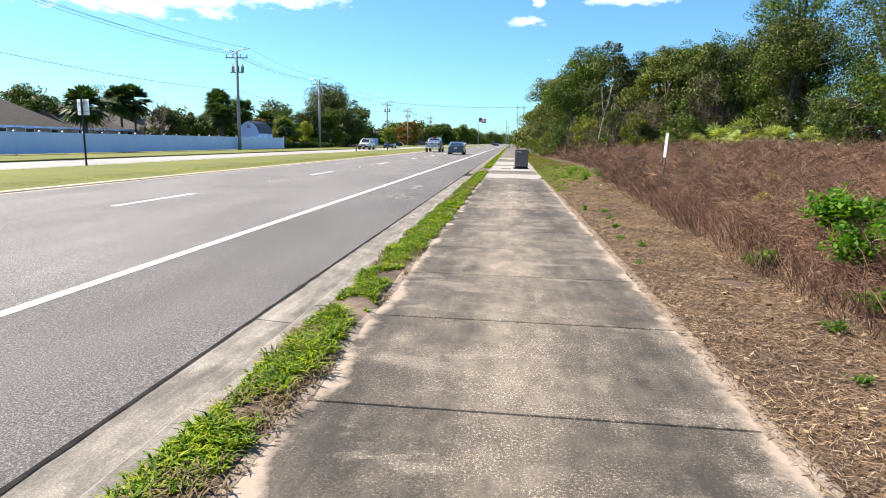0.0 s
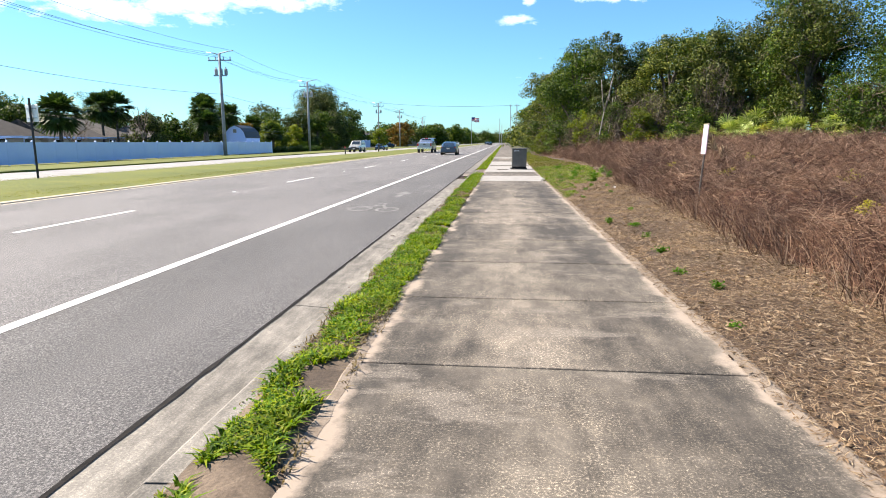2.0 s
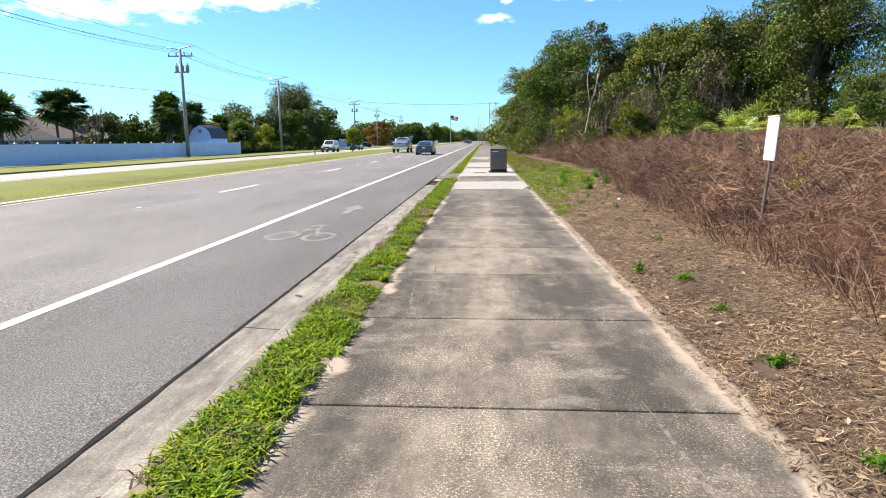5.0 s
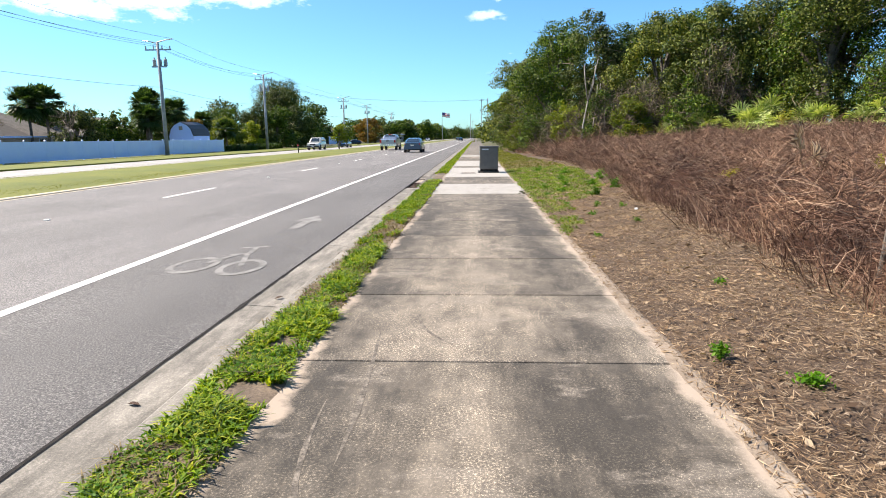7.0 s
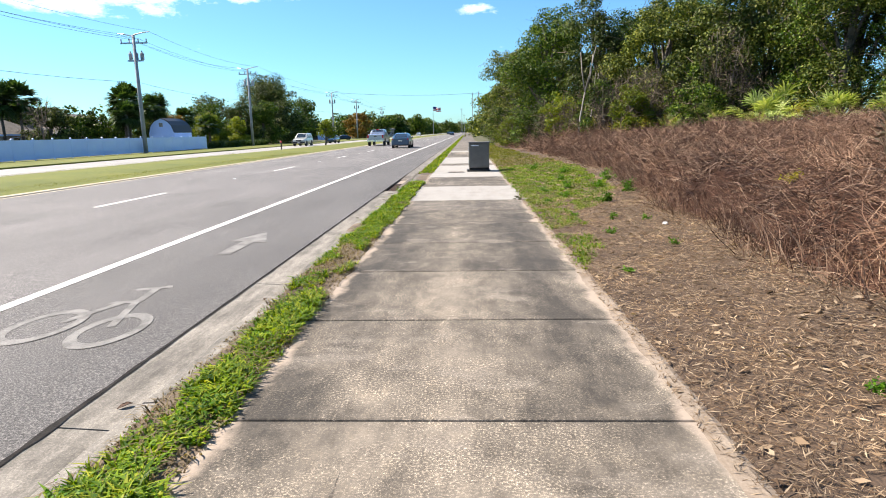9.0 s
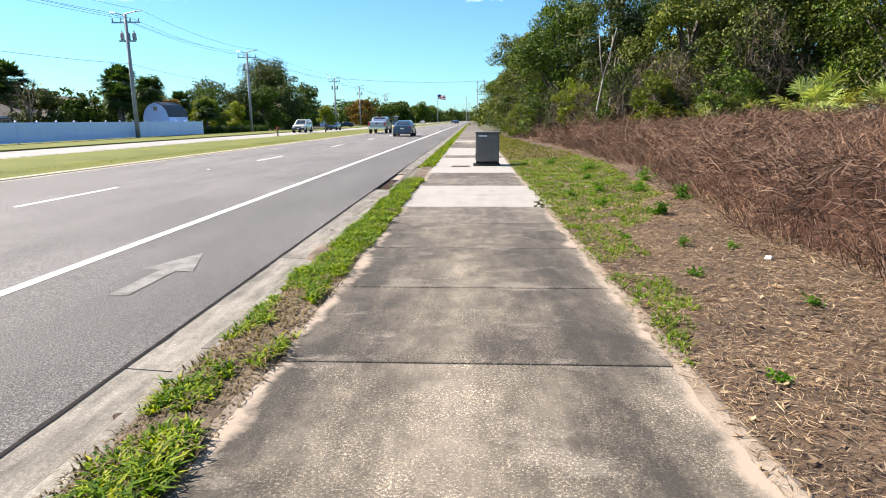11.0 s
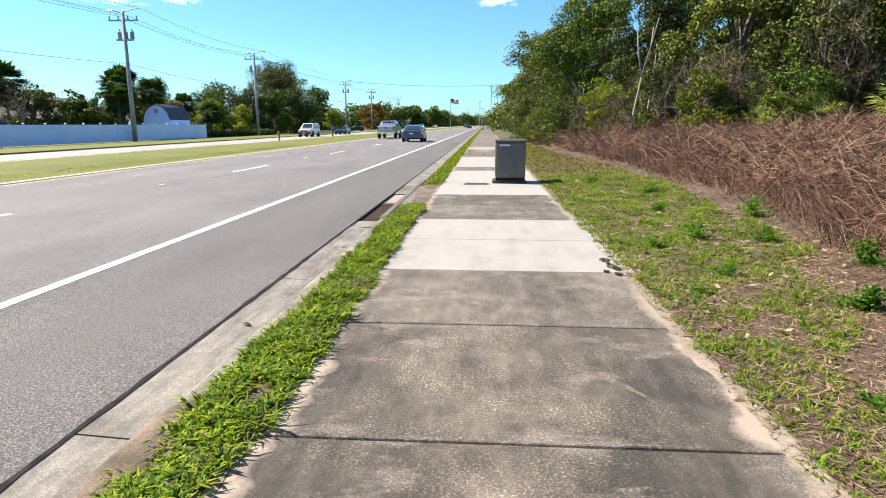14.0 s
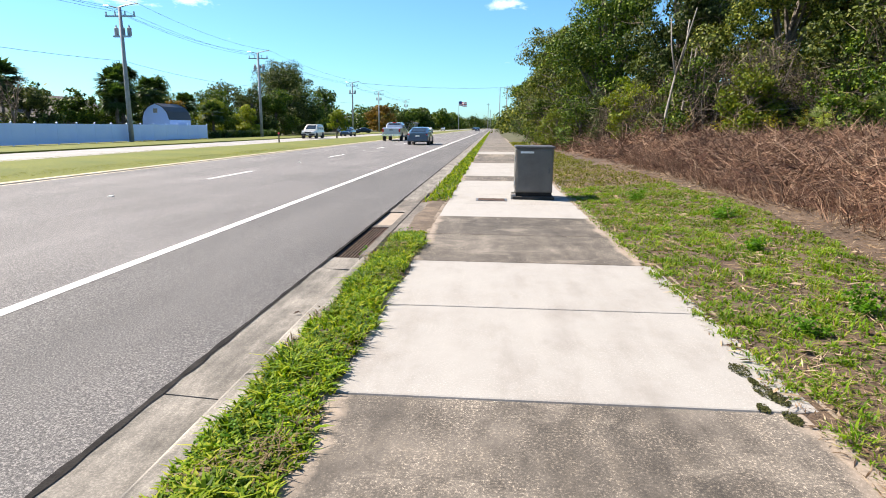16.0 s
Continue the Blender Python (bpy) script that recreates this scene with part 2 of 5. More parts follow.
GUTTER = gutter_material()
# concrete with the shadow at the cabinet's foot put into its colour
DARK_BASE = surface("shadow_dark_concrete", (0.02, 0.018, 0.016), (0.05, 0.044, 0.038), 6.0, 60.0, 0.9)
SAND = surface("pale_sand", (0.168, 0.13, 0.0976), (0.254, 0.208, 0.165), 4.0, 70.0, 0.95, 0, 0.4, (0.35, 0.65), 0.2)
DIRT = surface("sandy_brown_soil", (0.05, 0.035, 0.024), (0.15, 0.112, 0.08), 3.0, 60.0, 0.95, 0, 0.5)
LITTER = surface("leaf_litter_soil", (0.0406, 0.0249, 0.0162), (0.102, 0.0677, 0.0433), 2.2, 55.0, 0.95, 0, 0.9, (0.3, 0.7), 0.55)
# brown kept very dark, so gaps between the stems read as shade
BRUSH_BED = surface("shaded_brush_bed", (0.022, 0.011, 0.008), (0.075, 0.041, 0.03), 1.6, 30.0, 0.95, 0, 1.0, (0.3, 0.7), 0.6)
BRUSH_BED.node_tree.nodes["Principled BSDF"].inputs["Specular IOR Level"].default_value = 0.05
LAWN = surface("mown_grass_soil", (0.066, 0.085, 0.004), (0.118, 0.125, 0.008), 0.35, 14.0, 0.95, 0, 0.6, (0.3, 0.7), 0.35)
GROUND = surface("rough_ground", (0.0325, 0.0379, 0.0135), (0.0704, 0.0649, 0.0271), 0.2, 9.0, 0.95, 0, 0.5)
BARK = surface("grey_bark", (0.0487, 0.0406, 0.0325), (0.13, 0.114, 0.0976), 3.0, 30.0, 0.95, 0, 0.8)
PALE_BARK = surface("pale_bark", (0.14, 0.125, 0.108), (0.24, 0.22, 0.195), 3.0, 30.0, 0.9, 0, 0.6)
GRASS = leafy("fresh_grass_blades", [(0.03, 0.07, 0.003), (0.085, 0.165, 0.005), (0.17, 0.255, 0.009), (0.30, 0.32, 0.03)], 0.34, patch=3.0)
DRY_GRASS = leafy("dry_grass_blades", [(0.131, 0.0981, 0.0535), (0.214, 0.169, 0.0981), (0.0713, 0.0487, 0.0274)], 0.2)
MEDIAN_GRASS = leafy("median_grass_blades", [(0.08, 0.10, 0.005), (0.12, 0.135, 0.009), (0.155, 0.155, 0.02)], 0.3)
WEED = leafy("weed_leaves", [(0.0297, 0.0954, 0.00594), (0.0594, 0.16, 0.00954), (0.107, 0.22, 0.0178)], 0.45)
STRAW = leafy("straw_and_twigs", [(0.055, 0.033, 0.022), (0.13, 0.085, 0.055), (0.235, 0.17, 0.118), (0.36, 0.285, 0.215)], 0.1, 0.8, 1.2)
TWIG = leafy("dead_bramble_stems", [(0.042, 0.021, 0.015), (0.112, 0.060, 0.042), (0.19, 0.115, 0.083), (0.31, 0.222, 0.172)], 0.0, 0.85, 0.8)
GREY_TWIG = leafy("grey_bare_twigs", [(0.03, 0.023, 0.018), (0.10, 0.078, 0.063), (0.22, 0.18, 0.15)], 0.0, 0.85, 1.2)
OAK = leafy("oak_leaves", [(0.00779, 0.0247, 0.00194), (0.026, 0.0616, 0.00389), (0.0648, 0.12, 0.00779), (0.15, 0.201, 0.0194)], 0.12, varied=True)
OLIVE = leafy("grey_green_leaves", [(0.0121, 0.0256, 0.00404), (0.037, 0.0606, 0.00874), (0.0874, 0.118, 0.0202), (0.181, 0.195, 0.0472)], 0.12, varied=True)
LIGHT_LEAF = leafy("yellow_green_leaves", [(0.0615, 0.104, 0.00918), (0.117, 0.166, 0.0123), (0.203, 0.221, 0.0276)], 0.3, varied=True)
YELLOW_LEAF = leafy("yellow_leaves", [(0.208, 0.202, 0.0238), (0.297, 0.267, 0.0297), (0.149, 0.167, 0.0238)], 0.4)
ORANGE_LEAF = leafy("rusty_leaves", [(0.131, 0.0772, 0.0178), (0.178, 0.101, 0.0238), (0.0832, 0.0832, 0.0238)], 0.3)
FROND = leafy("palm_fronds", [(0.0178, 0.0416, 0.00891), (0.0356, 0.0713, 0.0178), (0.0535, 0.0891, 0.0297)], 0.25, 0.4)
MOSS = leafy("dark_moss", [(0.0178, 0.0238, 0.00713), (0.0356, 0.0416, 0.0119), (0.0594, 0.0564, 0.0208)], 0.1, 0.9)
PALMETTO = leafy("palmetto_fans", [(0.138, 0.216, 0.0431), (0.258, 0.345, 0.0947), (0.413, 0.464, 0.206)], 0.3, 0.35, 0.05)
# white vinyl with the blue of sky-lit shade mixed into its base colour
VINYL = surface("sky_shade_vinyl", (0.46, 0.62, 0.97), (0.54, 0.69, 0.98), 0.5, 20.0, 0.45, 0, 0.05, (0.3, 0.7), 0.03)
POLE_GREY = surface("weathered_pole", (0.19, 0.205, 0.23), (0.29, 0.305, 0.335), 1.0, 25.0, 0.8)
STEEL = plain("galvanised_steel", (0.34, 0.36, 0.38), 0.45, 0.7)
DARK_STEEL = plain("dark_steel", (0.035, 0.035, 0.04), 0.5, 0.5)
WIRE = plain("wire_black", (0.04, 0.04, 0.045), 0.6)
CABINET_GREY = surface("brushed_cabinet_metal", (0.072, 0.066, 0.060), (0.15, 0.139, 0.127), 1.4, 60.0, 0.5, 0.3, 0.06, (0.3, 0.7), 0.08)
CABINET_TOP = surface("cabinet_lid_metal", (0.0649, 0.0649, 0.0677), (0.0976, 0.0976, 0.1), 3.0, 60.0, 0.5, 0.3, 0.06)
RUST = surface("rusty_iron", (0.0379, 0.0216, 0.0152), (0.0812, 0.046, 0.0298), 9.0, 70.0, 0.85, 0.3, 0.4)
SIGN_BACK = plain("sign_aluminium", (0.62, 0.63, 0.64), 0.5, 0.3)
SIGN_PINK = plain("faded_sign_face", (0.50, 0.38, 0.46), 0.5)
POST_WOOD = surface("grey_wood_post", (0.0541, 0.0433, 0.0379), (0.108, 0.0894, 0.0758), 6.0, 60.0, 0.9)
ROOF = surface("brown_shingles", (0.0244, 0.0201, 0.0179), (0.0422, 0.0357, 0.0325), 1.5, 12.0, 0.9)
ROOF_GREY = surface("grey_shingles", (0.0704, 0.0622, 0.0568), (0.119, 0.108, 0.1), 1.5, 12.0, 0.9)
STUCCO = surface("pale_stucco", (0.271, 0.233, 0.195), (0.335, 0.298, 0.254), 1.2, 30.0, 0.9)
BRICKISH = surface("brown_siding", (0.108, 0.0812, 0.0677), (0.157, 0.122, 0.102), 0.8, 14.0, 0.9)
GLASS = plain("dark_tinted_glass", (0.02, 0.028, 0.035), 0.06, 0.0, 0.5)
RUBBER = plain("tyre_rubber", (0.02, 0.02, 0.02), 0.8)
RIM = plain("alloy_rim", (0.55, 0.56, 0.58), 0.25, 0.9)
CHROME = plain("chrome_trim", (0.72, 0.73, 0.75), 0.15, 1.0)
LAMP_RED = plain("red_tail_light", (0.45, 0.012, 0.015), 0.2, 0.0, 0.5)
LAMP_CLEAR = plain("clear_headlight", (0.75, 0.77, 0.8), 0.1, 0.2, 0.5)
PLATE = plain("number_plate", (0.55, 0.58, 0.55), 0.5)
SILVER = plain("silver_car_paint", (0.36, 0.38, 0.42), 0.3, 0.55, 0.8)
BLUE_GREY = plain("blue_grey_car_paint", (0.035, 0.075, 0.13), 0.3, 0.4, 0.8)
NAVY = plain("dark_blue_car_paint", (0.015, 0.035, 0.065), 0.25, 0.3, 0.8)
BEIGE = plain("pale_beige_car_paint", (0.55, 0.53, 0.48), 0.3, 0.3, 0.8)
FLAG_RED = plain("flag_red", (0.55, 0.05, 0.07), 0.8)
FLAG_WHITE = plain("flag_white", (0.8, 0.8, 0.8), 0.8)
FLAG_BLUE = plain("flag_blue", (0.04, 0.06, 0.22), 0.8)


# ---- mesh helpers ----
rng = np.random.default_rng(7)


def mesh_of(name, verts, faces, mat, smooth=False):
    me = bpy.data.meshes.new(name)
    me.from_pydata(np.asarray(verts).tolist() if isinstance(verts, np.ndarray) else verts, [], faces.tolist() if isinstance(faces, np.ndarray) else faces)
    if mat:
        me.materials.append(mat)
    if smooth:
        me.shade_smooth()
    return me


def setting(name, me, label, category=""):
    return tagged(new(name, me), label, category, kind="structure")


def empty(name, x, y, z, label, category, group="", kind="", turn=0.0):
    ob = new(name)
    ob.matrix_basis = pose(x, y, z, 0, 0, turn)
    return tagged(ob, label, category, group, kind)


def piece(name, me, parent, at=(0, 0, 0), label="", kind=""):
    ob = new(name, me)
    ob.parent = parent
    ob.location = at
    return tagged(ob, label, kind=kind)


def part(name, bm, mat, parent, label="", smooth=False):
    me = bpy.data.meshes.new(name)
    bm.to_mesh(me)
    bm.free()
    me.materials.append(mat)
    if smooth:
        me.shade_smooth()
    return piece(name, me, parent, (0, 0, 0), label)


def block(x0, x1, y0, y1, z0, z1, bevel=0.0, segments=1):
    bm = bmesh.new()
    bmesh.ops.create_cube(bm, size=1.0, matrix=Matrix.Translation(((x0 + x1) / 2, (y0 + y1) / 2, (z0 + z1) / 2)) @ Matrix.Diagonal((x1 - x0, y1 - y0, z1 - z0, 1)))
    if bevel:
        bmesh.ops.bevel(bm, geom=bm.edges[:], offset=bevel, segments=segments, affect="EDGES", profile=0.5)
    return bm


def rod(points, radii, sides=8, bm=None):
    """A tapered tube through points."""
    bm = bm or bmesh.new()
    rings = []
    for i, p in enumerate(points):
        a, b = Vector(points[max(i - 1, 0)]), Vector(points[min(i + 1, len(points) - 1)])
        t = (b - a).normalized()
        u = t.cross(Vector((0, 0, 1)) if abs(t.z) < 0.9 else Vector((1, 0, 0))).normalized()
        v = t.cross(u)
        r = radii[i] if hasattr(radii, "__len__") else radii
        rings.append([bm.verts.new(Vector(p) + r * (math.cos(k * 2 * math.pi / sides) * u + math.sin(k * 2 * math.pi / sides) * v)) for k in range(sides)])
    for r0, r1 in zip(rings, rings[1:]):
        for k in range(sides):
            bm.faces.new((r0[k], r0[(k + 1) % sides], r1[(k + 1) % sides], r1[k]))
    bm.faces.new(rings[0][::-1])
    bm.faces.new(rings[-1])
    return bm


def extruded(profile, ys, close=False):
    """A profile in x and z, drawn along y."""
    n = len(profile)
    verts = [(x, y, z) for y in ys for x, z in profile]
    faces = [(j * n + i, j * n + i + 1, (j + 1) * n + i + 1, (j + 1) * n + i) for j in range(len(ys) - 1) for i in range(n - 1)]
    if close:
        faces += [(j * n + n - 1, j * n, (j + 1) * n, (j + 1) * n + n - 1) for j in range(len(ys) - 1)]
        faces += [tuple(range(n))[::-1], tuple(range((len(ys) - 1) * n, len(ys) * n))]
    return verts, faces


def quads(centre, along, across):
    """Many separate quads from centres and two half-axes, as one set of vertices and faces."""
    n = len(centre)
    v = np.stack([centre - along, centre + across, centre + along, centre - across], 1).reshape(-1, 3)
    return v, np.arange(4 * n).reshape(n, 4)


def blades(x, y, z, height, width, lean, bend=0.5, heading=None):
    """Grass blades: each two faces that bow over, from numpy columns."""
    n = len(x)
    a = rng.uniform(0, 2 * np.pi, n) if heading is None else heading
    d = np.stack([np.cos(a), np.sin(a), 0 * a], 1)
    s = np.stack([-np.sin(a), np.cos(a), 0 * a], 1) * width[:, None]
    foot = np.stack([x, y, z], 1)
    up = np.array([0, 0, 1.0])
    mid = foot + up * (0.6 * height)[:, None] + d * (lean * height * (1 - bend))[:, None]
    tip = foot + up * height[:, None] * (1 - 0.35 * lean)[:, None] + d * (lean * height * 1.5)[:, None]
    v = np.stack([foot - s, foot + s, mid + 0.75 * s, mid - 0.75 * s, tip], 1).reshape(-1, 3)
    b = 5 * np.arange(n)
    return v, [tuple(q) for q in np.stack([b, b + 1, b + 2, b + 3], 1).tolist()] + [tuple(q) for q in np.stack([b + 3, b + 2, b + 4], 1).tolist()]


def stems(foot, mid, tip, radius):
    """Thin three-sided stems, each of two bent lengths."""
    n = len(foot)
    t = tip - foot
    t /= np.linalg.norm(t, axis=1, keepdims=True) + 1e-9
    u = np.cross(t, rng.normal(size=(n, 3)))
    u /= np.linalg.norm(u, axis=1, keepdims=True) + 1e-9
    w = np.cross(t, u)
    ring = [u, -0.5 * u + 0.87 * w, -0.5 * u - 0.87 * w]
    v = np.stack([p + k * radius[:, None] * q for p, k in ((foot, 1.0), (mid, 0.8)) for q in ring] + [tip], 1).reshape(-1, 3)
    b = 7 * np.arange(n)
    f = np.concatenate([np.stack([b + k, b + (k + 1) % 3, b + 3 + (k + 1) % 3, b + 3 + k], 1) for k in range(3)]).tolist()
    return v, f + np.concatenate([np.stack([b + 3 + k, b + 3 + (k + 1) % 3, b + 6], 1) for k in range(3)]).tolist()


def slivers(foot, mid, tip, radius):
    """Stems far from the walk: each a bent sliver of three faces."""
    n = len(foot)
    t = tip - foot
    u = np.cross(t, rng.normal(size=(n, 3)))
    u *= radius[:, None] / (np.linalg.norm(u, axis=1, keepdims=True) + 1e-9)
    v = np.stack([foot - u, foot + u, mid + 0.8 * u, mid - 0.8 * u, tip], 1).reshape(-1, 3)
    b = 5 * np.arange(n)
    return v, np.stack([b, b + 1, b + 2, b + 3], 1).tolist() + np.stack([b + 3, b + 2, b + 4], 1).tolist()


# ---- ground, roads and walks ----
def lumps(x, y, s, k=0.0):
    return noise.noise((x * s + k, y * s - k, k))


def brush_edge(y):
    return float(np.interp(y, [0, 8, 16, 22, 27, 34, 45, 60], [3.35, 3.5, 3.9, 4.2, 4.9, 5.0, 4.7, 4.2])) + 0.25 * lumps(0, y, 0.6, 3)


def bank(x, y):
    """The height of the soil beside the walk."""
    z = float(np.interp(x, [2.0, 2.4, 3.6, 5.5, 9.0, 14.0], [-0.03, 0.01, 0.07, 0.27, 0.68, 0.95]))
    return z + 0.03 * lumps(x, y, 1.3) * min(1, max(0, x - 2.3)) + 0.12 * lumps(x, y, 0.3, 5) * min(1, max(0, (x - 3.5) / 3))


GROUND_X = [-1500, -300, -90, -36, -26, -24.9, -18.1, -17.9, -11.2, -11.0, -0.7, -0.5, 2.4, 14, 40, 90, 400, 1500]
GROUND_Z = [-0.5, -0.5, -0.48, -0.44, -0.38, -0.55, -0.55, -0.5, -0.5, -0.45, -0.45, -0.2, -0.2, 0.85, 1.0, 0.9, 0.4, 0.2]
gv, gf = extruded(list(zip(GROUND_X, GROUND_Z)), [-80, -20, 0, 20, 40, 60, 90, 150, 300, 700, 2600])
setting("ground", mesh_of("ground", gv, gf, GROUND), "rough grassy ground reaching the horizon", "ground")

YS = [-40, 0, 20, 40, 80, 160, 320, 700, 1500]
road = setting("road", mesh_of("road", *extruded([(-11.12, -0.17), (-7.0, -0.15), (-3.05, -0.1597)], YS), ASPHALT), "grey asphalt road with two lanes", "road")
setting("bike_lane", mesh_of("bike_lane", *extruded([(-3.05, -0.1597), (-3.0, -0.16), (-1.06, -0.172)], YS), ASPHALT_LANE), "darker coarse asphalt bike lane beside the gutter", "bike lane")
setting("road_opposite", mesh_of("road_opposite", *extruded([(-24.9, -0.29), (-21.5, -0.26), (-18.0, -0.29)], YS), ROAD_FAR), "asphalt carriageway beyond the grass median, coloured pale for grazing sun", "road")


def road_z(x):
    return float(np.interp(x, [-11.12, -7.0, -3.0, -1.06], [-0.17, -0.15, -0.16, -0.172])) + 0.004


def stripe(x0, x1, y0, y1, steps=1):
    ys = np.linspace(y0, y1, steps + 1)
    return extruded([(x0, road_z(x0)), (x1, road_z(x1))], ys)


setting("edge_line", mesh_of("edge_line", *stripe(-3.115, -2.985, -40, 1500), PAINT), "solid white painted edge line on asphalt", "road marking")
setting("median_line", mesh_of("median_line", *stripe(-10.95, -10.83, -40, 1500), YELLOW_PAINT), "faded yellow painted line beside the median", "road marking")
dash_mesh = mesh_of("lane_dash", [(-0.055, 0, 0), (0.055, 0, 0), (0.055, 3.15, 0), (-0.055, 3.15, 0)], [(0, 1, 2, 3)], PAINT)
for k in range(-2, 26):
    d = tagged(new("lane_dash", dash_mesh), "short white painted lane dash on asphalt", "road marking", "lane dashes along the road", "structure")
    d.location = (-6.97, 12.24 + 12.19 * k, road_z(-6.97))
marker_mesh = bpy.data.meshes.new("road_stud")
bm = block(-0.05, 0.05, -0.05, 0.05, 0, 0.02, 0.012)
bm.to_mesh(marker_mesh)
bm.free()
marker_mesh.materials.append(PAINT)
for k in range(-1, 8):
    d = tagged(new("road_stud", marker_mesh), "small white raised stud between lane dashes", "road stud", "road studs along the lanes")
    d.location = (-6.97, 20.2 + 12.19 * k, road_z(-6.97) - 0.004)
seam_y = np.arange(-6, 120, 0.12)
seam_w = 0.014 + 0.022 * np.abs([lumps(0, y, 2.5) for y in seam_y])
sv = [(-1.06 + s * w + 0.006 * lumps(4, y, 3.0), y, -0.164) for y, w in zip(seam_y, seam_w) for s in (-1, 1)]
setting("tar_seam", mesh_of("tar_seam", sv, [(2 * i, 2 * i + 1, 2 * i + 3, 2 * i + 2) for i in range(len(seam_y) - 1)], TAR), "dark open joint between asphalt and gutter", "road joint")


def ring_mesh(cx, cy, rx, ry, w, n=36, a0=0.0, a1=2 * math.pi):
    v, f = [], []
    for i in range(n + 1):
        a = a0 + (a1 - a0) * i / n
        for k in (1, 0):
            v.append((cx + (rx - k * w) * math.cos(a), cy + (ry - k * w * 1.7) * math.sin(a), road_z(cx)))
    return v, [(2 * i, 2 * i + 1, 2 * i + 3, 2 * i + 2) for i in range(n)]


def bar_mesh(pts, w):
    v, f = [], []
    for (xa, ya), (xb, yb) in zip(pts, pts[1:]):
        d = Vector((xb - xa, yb - ya, 0)).normalized()
        s = Vector((-d.y, d.x, 0)) * w / 2
        b = len(v)
        v += [(xa - s.x, ya - s.y, road_z(xa)), (xb - s.x, yb - s.y, road_z(xb)), (xb + s.x, yb + s.y, road_z(xb)), (xa + s.x, ya + s.y, road_z(xa))]
        f.append((b, b + 1, b + 2, b + 3))
    return v, f


bike = empty("bike_lane_symbol", 0, 0, 0, "worn white painted bicycle symbol on asphalt", "road marking", kind="structure")
for n, (v, f) in (("wheel_mark", ring_mesh(-2.31, 16.32, 0.27, 0.46, 0.075)), ("wheel_mark", ring_mesh(-1.70, 16.23, 0.26, 0.44, 0.075)),
                  ("frame_mark", bar_mesh([(-2.22, 16.42), (-2.04, 17.0), (-1.92, 17.05), (-1.98, 17.5)], 0.075)), ("frame_mark", bar_mesh([(-1.74, 16.3), (-1.93, 17.02), (-2.17, 16.98)], 0.07)), ("handlebar_mark", bar_mesh([(-2.16, 17.44), (-1.86, 17.58)], 0.09))):
    piece(n, mesh_of(n, v, f, WORN_PAINT), bike)
arrow = empty("bike_lane_arrow", 0, 0, 0, "worn white painted lane arrow on asphalt", "road marking", kind="structure")
piece("arrow_shaft", mesh_of("arrow_shaft", [(-2.09, 19.2, road_z(-2.1)), (-1.91, 19.2, road_z(-2.1)), (-1.91, 20.08, road_z(-2.1)), (-2.09, 20.12, road_z(-2.1))], [(0, 1, 2, 3)], WORN_PAINT), arrow)
piece("arrow_head", mesh_of("arrow_head", [(-2.3, 20.14, road_z(-2.1)), (-1.72, 20.04, road_z(-2.1)), (-2.0, 20.9, road_z(-2.1))], [(0, 1, 2)], WORN_PAINT), arrow)

# median
med = [(-18.05, -0.3), (-18.0, -0.16), (-17.85, -0.13), (-15.5, 0.0), (-13.5, -0.03), (-11.45, -0.135), (-11.3, -0.14)]
setting("median", mesh_of("median", *extruded(med, YS), LAWN), "mown yellow-green grass median between roads", "median")
setting("median_curb", mesh_of("median_curb", *extruded([(-11.32, -0.3), (-11.32, -0.138), (-11.2, -0.135), (-11.1, -0.15), (-11.05, -0.3)], YS), YELLOW_PAINT), "low pale concrete curb along the median", "curb")
verge_far = [(-36.5, -0.42), (-35.5, -0.42), (-30.5, -0.33), (-27.0, -0.27), (-25.1, -0.2), (-24.95, -0.2), (-24.9, -0.4)]
setting("far_verge", mesh_of("far_verge", *extruded(verge_far, YS), LAWN), "mown grass verge before a white fence", "verge")

# gutter and curb
gutter_profile = [(-1.055, -0.3), (-1.055, -0.168), (-0.72, -0.188), (-0.655, -0.165), (-0.60, -0.06), (-0.56, -0.03), (-0.44, -0.025), (-0.42, -0.3)]
gutter = empty("gutter", 0, 0, 0, "pale weathered concrete gutter and curb", "curb", kind="structure")
gm = mesh_of("gutter_segment", *extruded(gutter_profile, [0.006, 3.04], True), GUTTER)
for k in range(-2, 28):
    if k not in (9, 10):
        piece("gutter_segment", gm, gutter, (0, -0.6 + 3.048 * k, 0))
piece("gutter_far_run", mesh_of("gutter_far_run", *extruded(gutter_profile, [84.74, 200, 500, 1400], True), GUTTER), gutter, kind="stuff")

# drain with grate, in place of one gutter segment
drain = empty("storm_drain", 0, 0, 0, "rusty iron storm drain grates in the gutter", "drain", kind="structure")
part("drain_pit", block(-1.05, -0.62, 26.85, 32.9, -0.5, -0.33), TAR, drain)
for x0, x1, ya, yb in ((-1.055, -1.015, 27.4, 29.6), (-0.66, -0.62, 27.4, 29.6), (-1.015, -0.66, 27.4, 27.46), (-1.015, -0.66, 29.54, 29.6)):
    part("grate_frame", block(x0, x1, ya, yb, -0.3, -0.195), RUST, drain)
for i in range(9):
    x = -1.005 + i * 0.039
    part("grate_bar", block(x, x + 0.021, 27.46, 29.54, -0.28, -0.2), RUST, drain)
part("drain_lip", block(-1.055, -0.62, 26.84, 27.39, -0.3, -0.176), GUTTER, drain)
part("drain_lip", block(-1.055, -0.62, 29.61, 29.78, -0.3, -0.186), APRON, drain)
